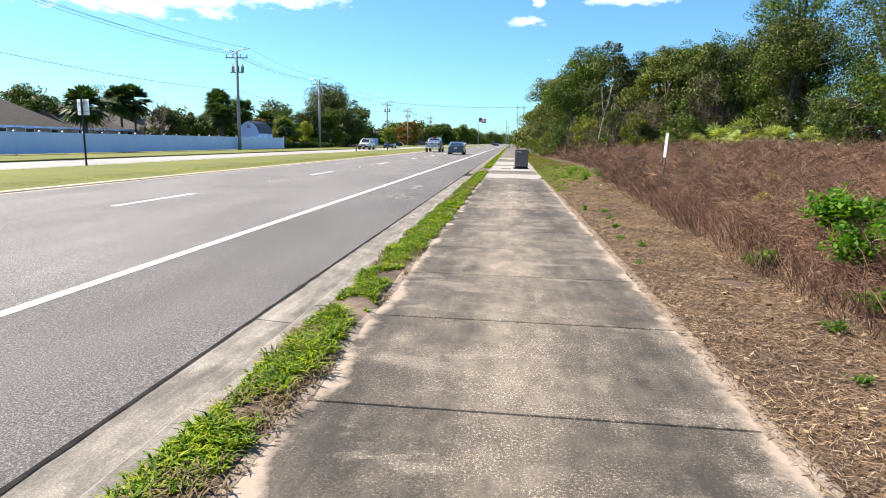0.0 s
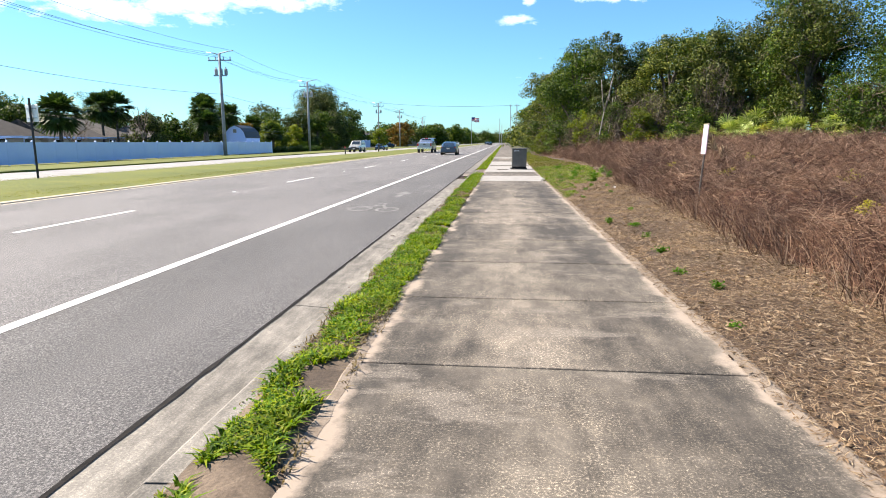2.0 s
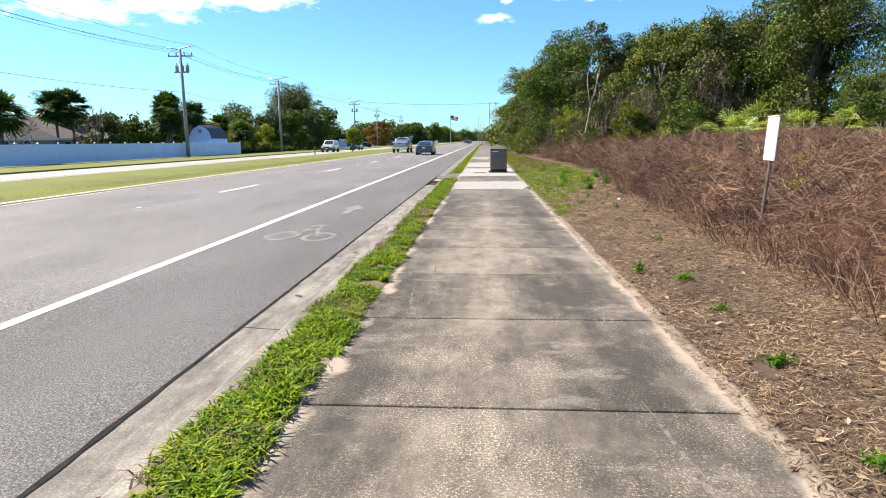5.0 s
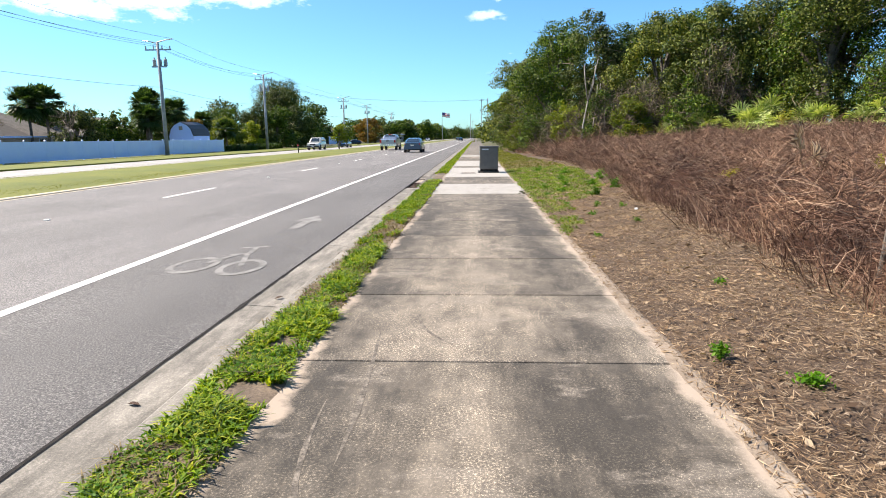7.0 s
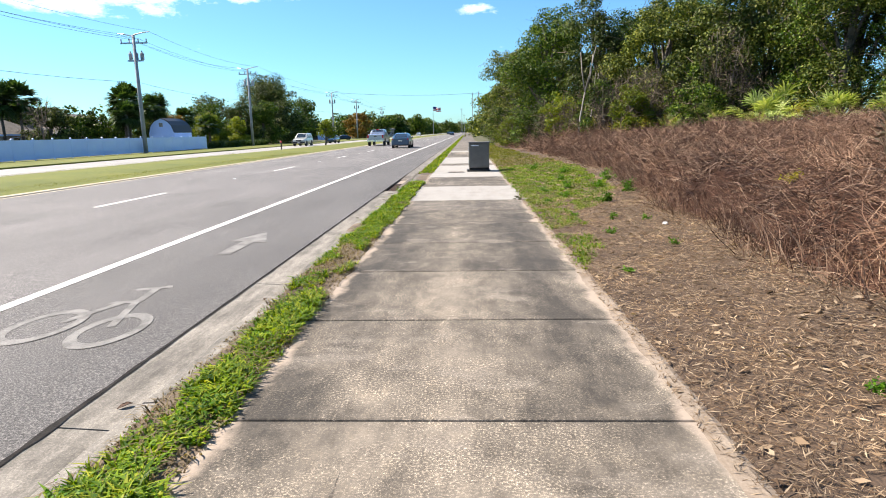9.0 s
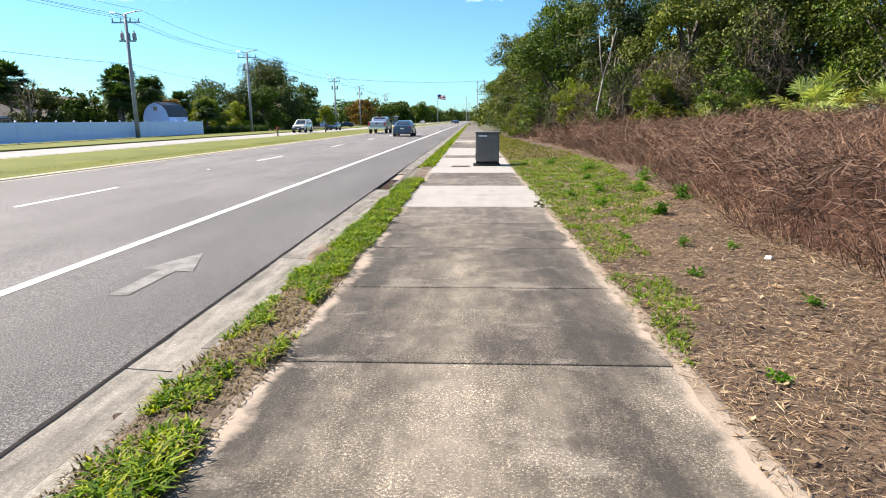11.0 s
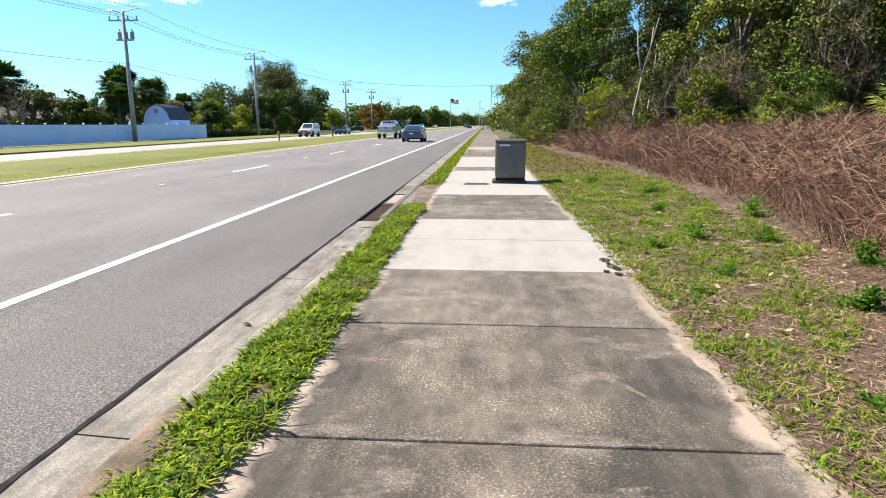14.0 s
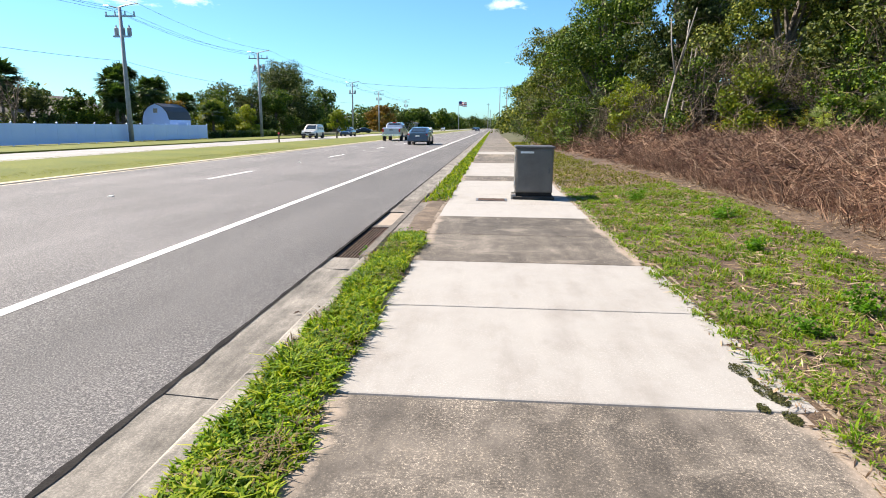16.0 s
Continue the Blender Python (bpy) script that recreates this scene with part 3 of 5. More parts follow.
part("drain_plate", block(-1.055, -0.62, 29.79, 31.2, -0.3, -0.2), SLAB_DARK, drain, "dark stained concrete plate")
part("drain_lip", block(-1.055, -0.62, 31.21, 32.92, -0.3, -0.178), APRON, drain)
part("drain_apron", block(-0.49, -0.066, 28.2, 31.2, -0.2, 0.0, 0.012), APRON, drain, "stained concrete apron behind the drain")
part("curb_hood", block(-0.62, -0.5, 26.84, 32.92, -0.3, -0.02, 0.02), APRON, drain)

# sidewalk slabs
PITCH = 1.524
walk_way = empty("sidewalk", 0, 0, 0, "mildewed concrete sidewalk with paler replaced slabs", "sidewalk", kind="structure")


def slab_mesh(name, mat, width0, width1):
    bm = block(width0, width1, 0.007, PITCH - 0.007, -0.12, 0.0, 0.012, 2)
    me = bpy.data.meshes.new(name)
    bm.to_mesh(me)
    bm.free()
    me.materials.append(mat)
    return me


slab_worn = slab_mesh("slab_worn", APRON, -0.06, 2.22)
slab_old, slab_mid, slab_dark, slab_new = slab_mesh("slab", SLAB, -0.06, 2.22), slab_mesh("slab_mid", SLAB_MID, -0.06, 2.22), slab_mesh("slab_dark", SLAB_DARK, -0.06, 2.22), slab_mesh("slab_new", SLAB_NEW, -0.03, 2.36)
NEW_SLABS, DARK_SLABS = {13, 14, 17, 18, 19, 20, 22, 23, 24, 25, 31, 32}, {12, 15, 16, 21, 26, 27, 28}
for k in range(-5, 62):
    me = slab_new if k in NEW_SLABS else slab_worn if k > 32 else slab_dark if k in DARK_SLABS else slab_mid if k in (-2, -1, 0, 1, 3, 9, 10, 11) else slab_old
    piece("slab", me, walk_way, (0, 3.73 + PITCH * k, 0))
piece("slab_far_run", mesh_of("slab_far_run", *extruded([(-0.06, -0.12), (-0.06, 0.0), (2.22, 0.0), (2.22, -0.12)], [3.73 + PITCH * 62, 160, 300, 900]), APRON), walk_way, kind="stuff")
part("walk_bed", block(-0.45, 2.3, -6, 98, -0.19, -0.055), SAND, walk_way)


def scuff_arc(points, width):
    """A thin ragged smear of pale dust through points on the slabs."""
    v = []
    for i, (x, y) in enumerate(points):
        a, b = points[max(i - 1, 0)], points[min(i + 1, len(points) - 1)]
        d = Vector((b[0] - a[0], b[1] - a[1], 0)).normalized()
        w = width * (0.5 + 0.6 * abs(lumps(x, y, 3.0, 6))) * math.sin(math.pi * (i + 0.4) / len(points))
        v += [(x - d.y * w, y + d.x * w, 0.0012), (x + d.y * w, y - d.x * w, 0.0012)]
    return v, [(2 * i, 2 * i + 1, 2 * i + 3, 2 * i + 2) for i in range(len(points) - 1)]


def sand_fringe(side):
    """Sand washed over the slabs' edges, with a ragged outline."""
    v, ys = [], np.arange(-4, 98, 0.06)
    for y in ys:
        much = float(np.interp(y, [7, 10, 30], [1.0, 0.45, 0.3])) if side < 0 else 1.0
        w = (0.03 + 0.10 * max(0, lumps(side, y, 0.9, 11))) * much + 0.03 * lumps(side, y, 3.1, 4) + 0.02 * lumps(side, y, 9.0, 2) + 0.012 * lumps(side, y, 23.0, 5)
        joint = abs(((y - 3.73) / PITCH + 0.5) % 1 - 0.5)
        w += 0.02 * max(0, 1 - joint / 0.1)
        if side < 0:
            inner, outer = -0.035 + 0.6 * w, -0.17
        else:
            inner, outer = 2.2 - 0.8 * w, 2.42
        if 23.4 < y < 26.7 and side > 0:
            inner = max(inner, 2.33)
        v += [(outer, y, -0.05), (outer + 0.7 * (inner - outer), y, 0.010 if side < 0 else 0.007), (inner, y, 0.0015)]
    f = [(3 * i + k, 3 * i + k + 1, 3 * i + k + 4, 3 * i + k + 3) for i in range(len(ys) - 1) for k in (0, 1)]
    return v, [q if side < 0 else q[::-1] for q in f]


for side in (-1, 1):
    setting("sand_edge", mesh_of("sand_edge", *sand_fringe(side), SAND), "pale pinkish sand spilled along the sidewalk edge", "sand")

DUST = surface("pale_dust_smear", (0.07, 0.06, 0.05), (0.145, 0.125, 0.104), 16.0, 70.0, 0.95, 0, 0.3, (0.42, 0.58), 0.6)
for a, m, b, w in (((0.62, 13.95), (0.68, 13.5), (0.94, 13.1), 0.022), ((0.46, 11.7), (0.45, 12.4), (0.38, 13.5), 0.026), ((0.28, 12.4), (0.34, 11.6), (0.52, 11.15), 0.022), ((1.72, 9.95), (1.77, 9.2), (1.80, 8.4), 0.025), ((1.42, 21.3), (1.62, 21.15), (1.80, 20.85), 0.035)):
    bow = [tuple((1 - k) ** 2 * p + 2 * k * (1 - k) * (2 * q - (p + r) / 2) + k * k * r for p, q, r in zip(a, m, b)) for k in np.linspace(0, 1, 22)]
    setting("dust_smear", mesh_of("dust_smear", *scuff_arc(bow, w), DUST), "pale dusty tyre smear across sidewalk slabs", "dust smear")

# soil strip under the kerb grass, and the verge
ys = np.arange(-4, 98, 0.25)
sv = [(x, y, z + 0.018 * lumps(x * 4, y, 1.4)) for y in ys for x, z in ((-0.47, -0.03), (-0.3, 0.012), (-0.1, 0.016), (0.03 + 0.03 * lumps(9, y, 2.0), -0.012))]
setting("soil_strip", mesh_of("soil_strip", sv, [(4 * i + k, 4 * i + k + 1, 4 * i + k + 5, 4 * i + k + 4) for i in range(len(ys) - 1) for k in range(3)], DIRT, True), "bare sandy brown soil strip beside the curb", "soil")
xs, ys = np.arange(2.1, 14.2, 0.22), np.arange(-4, 74, 0.3)
vv = [(x, y, bank(x, y)) for y in ys for x in xs]
nx = len(xs)
vf = [(j * nx + i, j * nx + i + 1, (j + 1) * nx + i + 1, (j + 1) * nx + i) for j in range(len(ys) - 1) for i in range(nx - 1)]
setting("verge", mesh_of("verge", vv, vf, LITTER, True), "brown verge covered in dry leaf litter", "verge")


# ---- plants ----
def soil_z(x, y):
    return float(np.interp(x, [-0.47, -0.3, -0.1, 0.03], [-0.03, 0.012, 0.016, -0.005])) + 0.018 * lumps(x * 4, y, 1.4)


def grass_at(n, x0, x1, y0, y1, keep, height, width, base=0.0, lean=(0.2, 0.8)):
    x, y = rng.uniform(x0, x1, n), rng.uniform(y0, y1, n)
    ok = np.array([keep(a, b) for a, b in zip(x, y)])
    x, y = x[ok], y[ok]
    z = np.array([bank(a, b) if a > 2.1 else soil_z(a, b) if a > -0.6 else base for a, b in zip(x, y)])
    k = len(x)
    tall = np.array([max(0.6, 0.95 + 1.3 * lumps(a * 2.0, b, 2.6, 13)) for a, b in zip(x, y)])
    return blades(x, y, z - 0.01, rng.uniform(*height, k) * tall, rng.uniform(*width, k), rng.uniform(*lean, k))


def tufts_at(n, per, x0, x1, y0, y1, keep, height, width, radius=0.022):
    """Grass in tufts: blades that spread outward from each tuft's middle."""
    cx, cy = rng.uniform(x0, x1, n), rng.uniform(y0, y1, n)
    ok = np.array([keep(a, b) for a, b in zip(cx, cy)])
    cx, cy = cx[ok], cy[ok]
    size = np.array([max(0.55, 1.0 + 0.9 * lumps(a * 2.0, b, 2.2, 13)) for a, b in zip(cx, cy)]) * rng.uniform(0.7, 1.3, len(cx))
    a = rng.uniform(0, 2 * np.pi, (len(cx), per))
    r = radius * rng.random((len(cx), per)) * size[:, None]
    x, y = (cx[:, None] + r * np.cos(a)).ravel(), (cy[:, None] + r * np.sin(a)).ravel()
    z = np.repeat(np.array([bank(p, q) if p > 2.1 else soil_z(p, q) for p, q in zip(cx, cy)]), per)
    k = len(x)
    return blades(x, y, z - 0.008, rng.uniform(*height, k) * np.repeat(size, per), rng.uniform(*width, k), rng.uniform(0.25, 1.15, k), 0.5, (a + rng.normal(0, 0.5, a.shape)).ravel())


def kerb_keep(x, y):
    if 28.15 < y < 31.3:
        return False
    edge = -0.26 + 0.2 * (lumps(0, y, 0.55, 8) + 0.35)
    if y > 15 and y < 25:
        edge -= 0.03
    inner = float(np.interp(y, [7, 9.5, 14, 19, 21], [-0.10, -0.03, -0.02, -0.06, -0.02])) + 0.06 * lumps(1, y, 1.6, 6) + 0.04 * lumps(1, y, 6.0, 6)
    outer = float(np.interp(y, [6, 9], [-0.40, -0.44])) + 0.09 * lumps(2, y, 1.6)
    return outer < x < inner and lumps(x * 1.5, y, 1.9, 1) > float(np.interp(y, [6, 9, 10.5, 13.5, 14.6, 18.5, 20], [-0.38, -0.42, -0.55, -0.5, -0.05, -0.06, -0.55])) + (0.0 if x > edge - 0.2 else 0.1)


grass_parts = [tufts_at(7600, 10, -0.56, 0.1, 0.5, 14, kerb_keep, (0.028, 0.062), (0.0045, 0.010)), tufts_at(9400, 9, -0.56, 0.1, 14, 31, kerb_keep, (0.028, 0.064), (0.0045, 0.0105)),
               grass_at(24000, -0.56, 0.06, 31, 96, kerb_keep, (0.04, 0.10), (0.008, 0.018), -0.015), grass_at(9000, -0.56, 0.06, 96, 220, kerb_keep, (0.05, 0.12), (0.02, 0.04), -0.015)]
for v, f in grass_parts:
    tagged(new("kerb_grass", mesh_of("kerb_grass", v, f, GRASS)), "bright green grass strip between curb and sidewalk", "grass", kind="stuff")
v, f = grass_at(34000, -0.5, 0.0, 0.5, 34, lambda x, y: (lumps(x * 2, y, 1.1, 21) > 0.0 or 13.8 < y < 19.8) and x < 0.0 + 0.05 * lumps(1, y, 1.6, 6) and not 28.1 < y < 31.3, (0.02, 0.06), (0.003, 0.006), -0.008, (0.6, 1.3))
tagged(new("dry_kerb_grass", mesh_of("dry_kerb_grass", v, f, DRY_GRASS)), "dead straw-coloured grass among green blades", "grass", kind="stuff")
v, f = grass_at(40000, -17.8, -11.35, 10, 60, lambda x, y: True, (0.012, 0.026), (0.004, 0.009), -0.07)
tagged(new("median_grass", mesh_of("median_grass", v, f, MEDIAN_GRASS)), "short mown grass on the median", "grass", kind="stuff")


def verge_green(x, y):
    reach = float(np.interp(y, [16, 21, 24, 30, 40, 60], [2.3, 2.9, 4.0, 4.7, 4.2, 3.6]))
    dense = float(np.interp(y, [15, 19, 22, 26, 34, 60], [0.25, 0.0, -0.3, -0.6, -0.75, -0.6])) - (0.12 if x < 2.5 else 0)
    return x < reach + 0.4 * lumps(3, y, 0.8) and lumps(x * 1.2, y, 1.25, 31) > dense


v, f = tufts_at(17000, 8, 2.2, 5.3, 15, 34, verge_green, (0.02, 0.06), (0.003, 0.008), 0.03)
tagged(new("verge_grass", mesh_of("verge_grass", v, f, leafy("verge_grass_blades", [(0.045, 0.12, 0.004), (0.10, 0.205, 0.008), (0.155, 0.24, 0.013), (0.22, 0.22, 0.05)], 0.35, patch=1.5))), "thin green grass growing through dry litter", "grass", kind="stuff")
v, f = grass_at(30000, 2.2, 5.0, 34, 75, verge_green, (0.03, 0.09), (0.008, 0.016), 0, (0.4, 1.1))
tagged(new("verge_grass", mesh_of("verge_grass", v, f, MEDIAN_GRASS)), "thin green grass beside the sidewalk", "grass", kind="stuff")


def leaf_cloud(lobes, count, size, hang=0.0, flat=0.6):
    """Leaves over the skins of uneven lobes (x, y, z, rx, ry, rz); the same count of loose quads."""
    lobes = np.asarray(lobes, float)
    area = (lobes[:, 3] * lobes[:, 5] + lobes[:, 3] * lobes[:, 4])
    pick = rng.choice(len(lobes), count, p=area / area.sum())
    d = rng.normal(size=(count, 3))
    d /= np.linalg.norm(d, axis=1, keepdims=True)
    d[:, 2] = np.where(d[:, 2] < -0.75, -d[:, 2], d[:, 2])
    depth = 1.0 - 0.45 * rng.random(count) ** 2 + 0.14 * rng.normal(size=count) * (rng.random(count) < 0.5)
    c = lobes[pick, :3] + d * lobes[pick, 3:] * depth[:, None]
    nrm = d + 0.5 * rng.normal(size=(count, 3))
    nrm /= np.linalg.norm(nrm, axis=1, keepdims=True)
    a = np.cross(nrm, rng.normal(size=(count, 3)))
    a /= np.linalg.norm(a, axis=1, keepdims=True)
    a[:, 2] -= hang
    b = np.cross(nrm, a)
    s = rng.uniform(0.6, 1.35, count)[:, None] * size
    return quads(c, a * s, b * s * flat)


def broadleaf(name, x, y, z, height, spread, mat, label, leaves=5000, size=0.16, bark=BARK, low=0.2, twiggy=0.0):
    """A tree: tapered trunk, limbs, and a crown of loose leaves with gaps."""
    t = empty(name, x, y, z - 0.15, label, "tree")
    top = height * 0.72
    bend = rng.normal(0, 0.05 * height, 2)
    pts = [(bend[0] * k * k, bend[1] * k * k, top * k) for k in (0, 0.25, 0.5, 0.75, 1.0)]
    r0 = 0.022 * height + 0.03
    part("trunk", rod(pts, [r0 * (1 - 0.75 * k) for k in (0, 0.25, 0.5, 0.75, 1.0)], 8), bark, t, smooth=True)
    lobes = []
    n = int(9 + height * 1.6)
    for i in range(n):
        a, k = i * 2.4 + rng.uniform(-0.4, 0.4), rng.uniform(low, 1.0)
        r = spread * rng.uniform(0.45, 0.95) * (1.0 - 0.55 * max(0.0, k - 0.55) / 0.45)
        c = (bend[0] * k + math.cos(a) * r * 0.8, bend[1] * k + math.sin(a) * r * 0.8, height * (0.10 + 0.80 * k) + rng.uniform(-0.03, 0.03) * height)
        bough = rod([(bend[0] * k * k * 0.6, bend[1] * k * k * 0.6, top * k * 0.75), (c[0] * 0.6, c[1] * 0.6, c[2] - 0.2), c], [r0 * 0.45, r0 * 0.28, r0 * 0.08], 5)
        part("limb", bough, bark, t)
        q = spread * rng.uniform(0.30, 0.52)
        lobes.append((*c, q, q, q * rng.uniform(0.6, 0.95)))
    clumps = []
    for lx, ly, lz, rx, ry, rz in lobes:
        for _ in range(7):
            d = Vector(rng.normal(size=3)).normalized()
            k = rng.uniform(0.26, 0.5)
            clumps.append((lx + d.x * rx * 0.8, ly + d.y * ry * 0.8, lz + d.z * rz * 0.8, rx * k, ry * k, rz * k))
        clumps.append((lx, ly, lz, rx * 0.7, ry * 0.7, rz * 0.7))
    v, f = leaf_cloud(clumps, int(leaves * 1.25), size * 0.86)
    piece("crown", mesh_of("crown", v, f, mat), t)
    if twiggy:
        k = int(twiggy)
        lb = np.array(lobes)[rng.integers(0, len(lobes), k)]
        foot = lb[:, :3] + rng.normal(size=(k, 3)) * lb[:, 3:] * 0.4
        d = rng.normal(size=(k, 3))
        d[:, 2] = np.abs(d[:, 2]) * 0.6
        d /= np.linalg.norm(d, axis=1, keepdims=True)
        ln = rng.uniform(0.5, 1.3, k)[:, None]
        v, f = stems(foot, foot + d * ln * 0.5 + rng.normal(size=(k, 3)) * 0.08, foot + d * ln, np.full(k, 0.012))
        piece("twig_spray", mesh_of("twig_spray", v, f, GREY_TWIG), t, kind="stuff")
    return t


def bare_tree(name, x, y, z, height, spread, mat, label, lean=0.0, thick=0.0085, forks=4):
    t = empty(name, x, y, z - 0.15, label, "tree")
    bm, tips = bmesh.new(), []

    def grow(p, d, ln, r, depth):
        q = p + d * ln * 0.5 + Vector(rng.normal(0, 0.05, 3)) * ln
        e = p + d * ln
        rod([p, q, e], [r, r * 0.8, r * 0.6], 5, bm)
        if depth == 0:
            tips.append((p, e))
            return
        for _ in range(3 if depth > 1 else 3):
            nd = (d + Vector(rng.normal(0, 0.45, 3)) * spread + Vector((0, 0, 0.12))).normalized()
            grow(e, nd, ln * rng.uniform(0.6, 0.85), r * 0.6, depth - 1)

    grow(Vector((0, 0, 0)), Vector((lean, 0, 1)).normalized(), height * 0.3, thick * height, forks)
    tagged(part("branch_work", bm, mat, t, smooth=True), kind="stuff")
    return t


def fan(frond_count, blade_len, blade_w, stalk, droop, crown_z):
    """Palm fronds: each a stalk that ends in a fan of narrow pleated blades."""
    v, f = [], []
    for i in range(frond_count):
        a = i * 2.4 + rng.uniform(-0.3, 0.3)
        el = rng.uniform(*droop)
        d = np.array([math.cos(a) * math.cos(el), math.sin(a) * math.cos(el), math.sin(el)])
        side = np.array([-math.sin(a), math.cos(a), 0.0])
        up = np.cross(d, side)
        o = np.array([0, 0, crown_z]) + d * stalk * rng.uniform(0.7, 1.1)
        b = len(v)
        w = side * 0.015
        v += [np.array([0, 0, crown_z]) - w, np.array([0, 0, crown_z]) + w, o + w, o - w]
        f.append((b, b + 1, b + 2, b + 3))
        for k in range(13):
            s = (k - 6) / 6 * 1.35
            bd = d * math.cos(s) + side * math.sin(s) + up * (0.12 * (k % 2))
            L = blade_len * (1 - 0.25 * abs(s) / 1.35) * rng.uniform(0.85, 1.1)
            across = np.cross(bd, up) * blade_w
            tip = o + bd * L + np.array([0, 0, -0.22 * L])
            m = o + bd * L * 0.55
            b = len(v)
            v += [o, m - across, tip, m + across]
            f.append((b, b + 1, b + 2, b + 3))
    return v, f


def cabbage_palm(x, y, z, height, label, size=1.0):
    t = empty("cabbage_palm", x, y, z - 0.2, label, "palm tree", "palms behind the fence")
    bend = rng.normal(0, 0.25, 2)
    part("trunk", rod([(0, 0, 0), (bend[0] * 0.3, bend[1] * 0.3, height * 0.5), (0, 0, height)], [0.2, 0.16, 0.18], 10), BARK, t, smooth=True)
    v, f = fan(52, 1.0 * size, 0.09 * size, 0.8 * size, (-0.9, 1.4), height)
    piece("crown", mesh_of("crown", v, f, FROND), t)
    return t


def palmetto(x, y, z, size, label="pale green fan palmetto growing from dead brush", n=13, mat=PALMETTO):
    t = empty("palmetto", x, y, z - 0.1, label, "palmetto", "palmettos before the trees")
    for k in range(n):
        v, f = fan(1, 0.55 * size, 0.024 * size, 0.75 * size * rng.uniform(0.6, 1.1), (0.15, 1.35), 0.1)
        ob = piece("fan", mesh_of("fan", v, f, mat), t)
        ob.rotation_euler = (0, 0, k * 2.4)
    return t


def weed(x, y, size, mat=WEED, n=160, label="bright green leafy weed growing in dry litter"):
    """A weed of several sprigs, each a bent stem with its own leaves."""
    t = empty("weed_clump", x, y, max(bank(x, y), brush_top(x, y) - 0.12 if x > brush_edge(y) else 0.0) if x > 2.1 else 0.0, label, "weed", "weeds on the verge")
    sprigs = int(np.clip(size / 0.035, 3, 12))
    for k in range(sprigs):
        a, r = k * 2.4 + rng.uniform(-0.4, 0.4), size * rng.uniform(0.15, 1.0)
        top = np.array([math.cos(a) * r, math.sin(a) * r, size * rng.uniform(0.35, 1.25) * (1.1 - 0.5 * r / size)])
        knee = top * (0.35, 0.35, 0.6)
        stem = part("stem", rod([(0.0, 0.0, -0.03), tuple(knee), tuple(top)], [0.004, 0.003, 0.0015], 4), mat, t)
        m = max(12, int(n * 2.2 / sprigs))
        u = rng.random((m, 1)) ** 0.7
        c = np.where(u < 0.5, knee * u * 2, knee + (top - knee) * (u - 0.5) * 2) + rng.normal(0, 0.16 * size + 0.012, (m, 3)) * (1, 1, 0.6)
        c[:, 2] = np.abs(c[:, 2]) + 0.006
        d = rng.normal(size=(m, 3)) * (1, 1, 0.6)
        d /= np.linalg.norm(d, axis=1, keepdims=True)
        b = np.cross(d, rng.normal(size=(m, 3)) * 0.5 + (0, 0, 1))
        b /= np.linalg.norm(b, axis=1, keepdims=True)
        s = rng.uniform(0.5, 1.3, (m, 1)) * min(0.036, 0.07 * size + 0.009)
        v, f = quads(c, d * s, b * s * 0.55)
        piece("leaves", mesh_of("leaves", v, f, mat), stem)
    return t


# dead bramble thicket on the bank
def brush_top(x, y):
    e = brush_edge(y)
    rise = min(1.0, max(0.0, (x - e) / 0.55)) ** 0.8
    return bank(x, y) + rise * (0.46 + 0.36 * lumps(x, y, 0.5, 9) + 0.24 * lumps(x, y, 1.5, 2)) * (1.0 if y < 45 else 0.8)


# underlay sheet; its dark colour stands for shade inside the thicket
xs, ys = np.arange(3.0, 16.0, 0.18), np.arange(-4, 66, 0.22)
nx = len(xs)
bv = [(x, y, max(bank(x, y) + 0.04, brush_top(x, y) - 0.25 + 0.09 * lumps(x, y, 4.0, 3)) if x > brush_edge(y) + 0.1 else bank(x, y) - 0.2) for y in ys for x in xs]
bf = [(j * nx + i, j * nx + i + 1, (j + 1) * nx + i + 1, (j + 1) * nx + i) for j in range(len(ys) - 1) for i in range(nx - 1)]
tagged(new("brush_bed", mesh_of("brush_bed", bv, bf, BRUSH_BED, True)), "uneven sheet under dead brambles, coloured dark as shade", "brush", kind="stuff")


def bramble(n, y0, y1, x1, length, radius, sink=0.18):
    y = rng.uniform(y0, y1, n)
    u = rng.random(n)
    x = np.array([brush_edge(b) for b in y]) - 0.12 + u * (x1 - np.array([brush_edge(b) for b in y]))
    z = np.array([brush_top(a, b) for a, b in zip(x, y)]) - rng.uniform(0.0, sink, n)
    foot = np.stack([x, y, z], 1)
    a = rng.uniform(0, 2 * np.pi, n)
    ln = rng.uniform(*length, n)
    d = np.stack([np.cos(a), np.sin(a), rng.normal(0.18, 0.45, n)], 1) * ln[:, None]
    mid = foot + d * 0.5 + np.stack([rng.normal(0, 0.05, n), rng.normal(0, 0.05, n), rng.uniform(0.0, 0.16, n) * ln], 1)
    tip = foot + d + np.stack([0 * a, 0 * a, -0.12 * ln], 1)
    return (stems if y0 < 12 else slivers)(foot, mid, tip, rng.uniform(*radius, n))


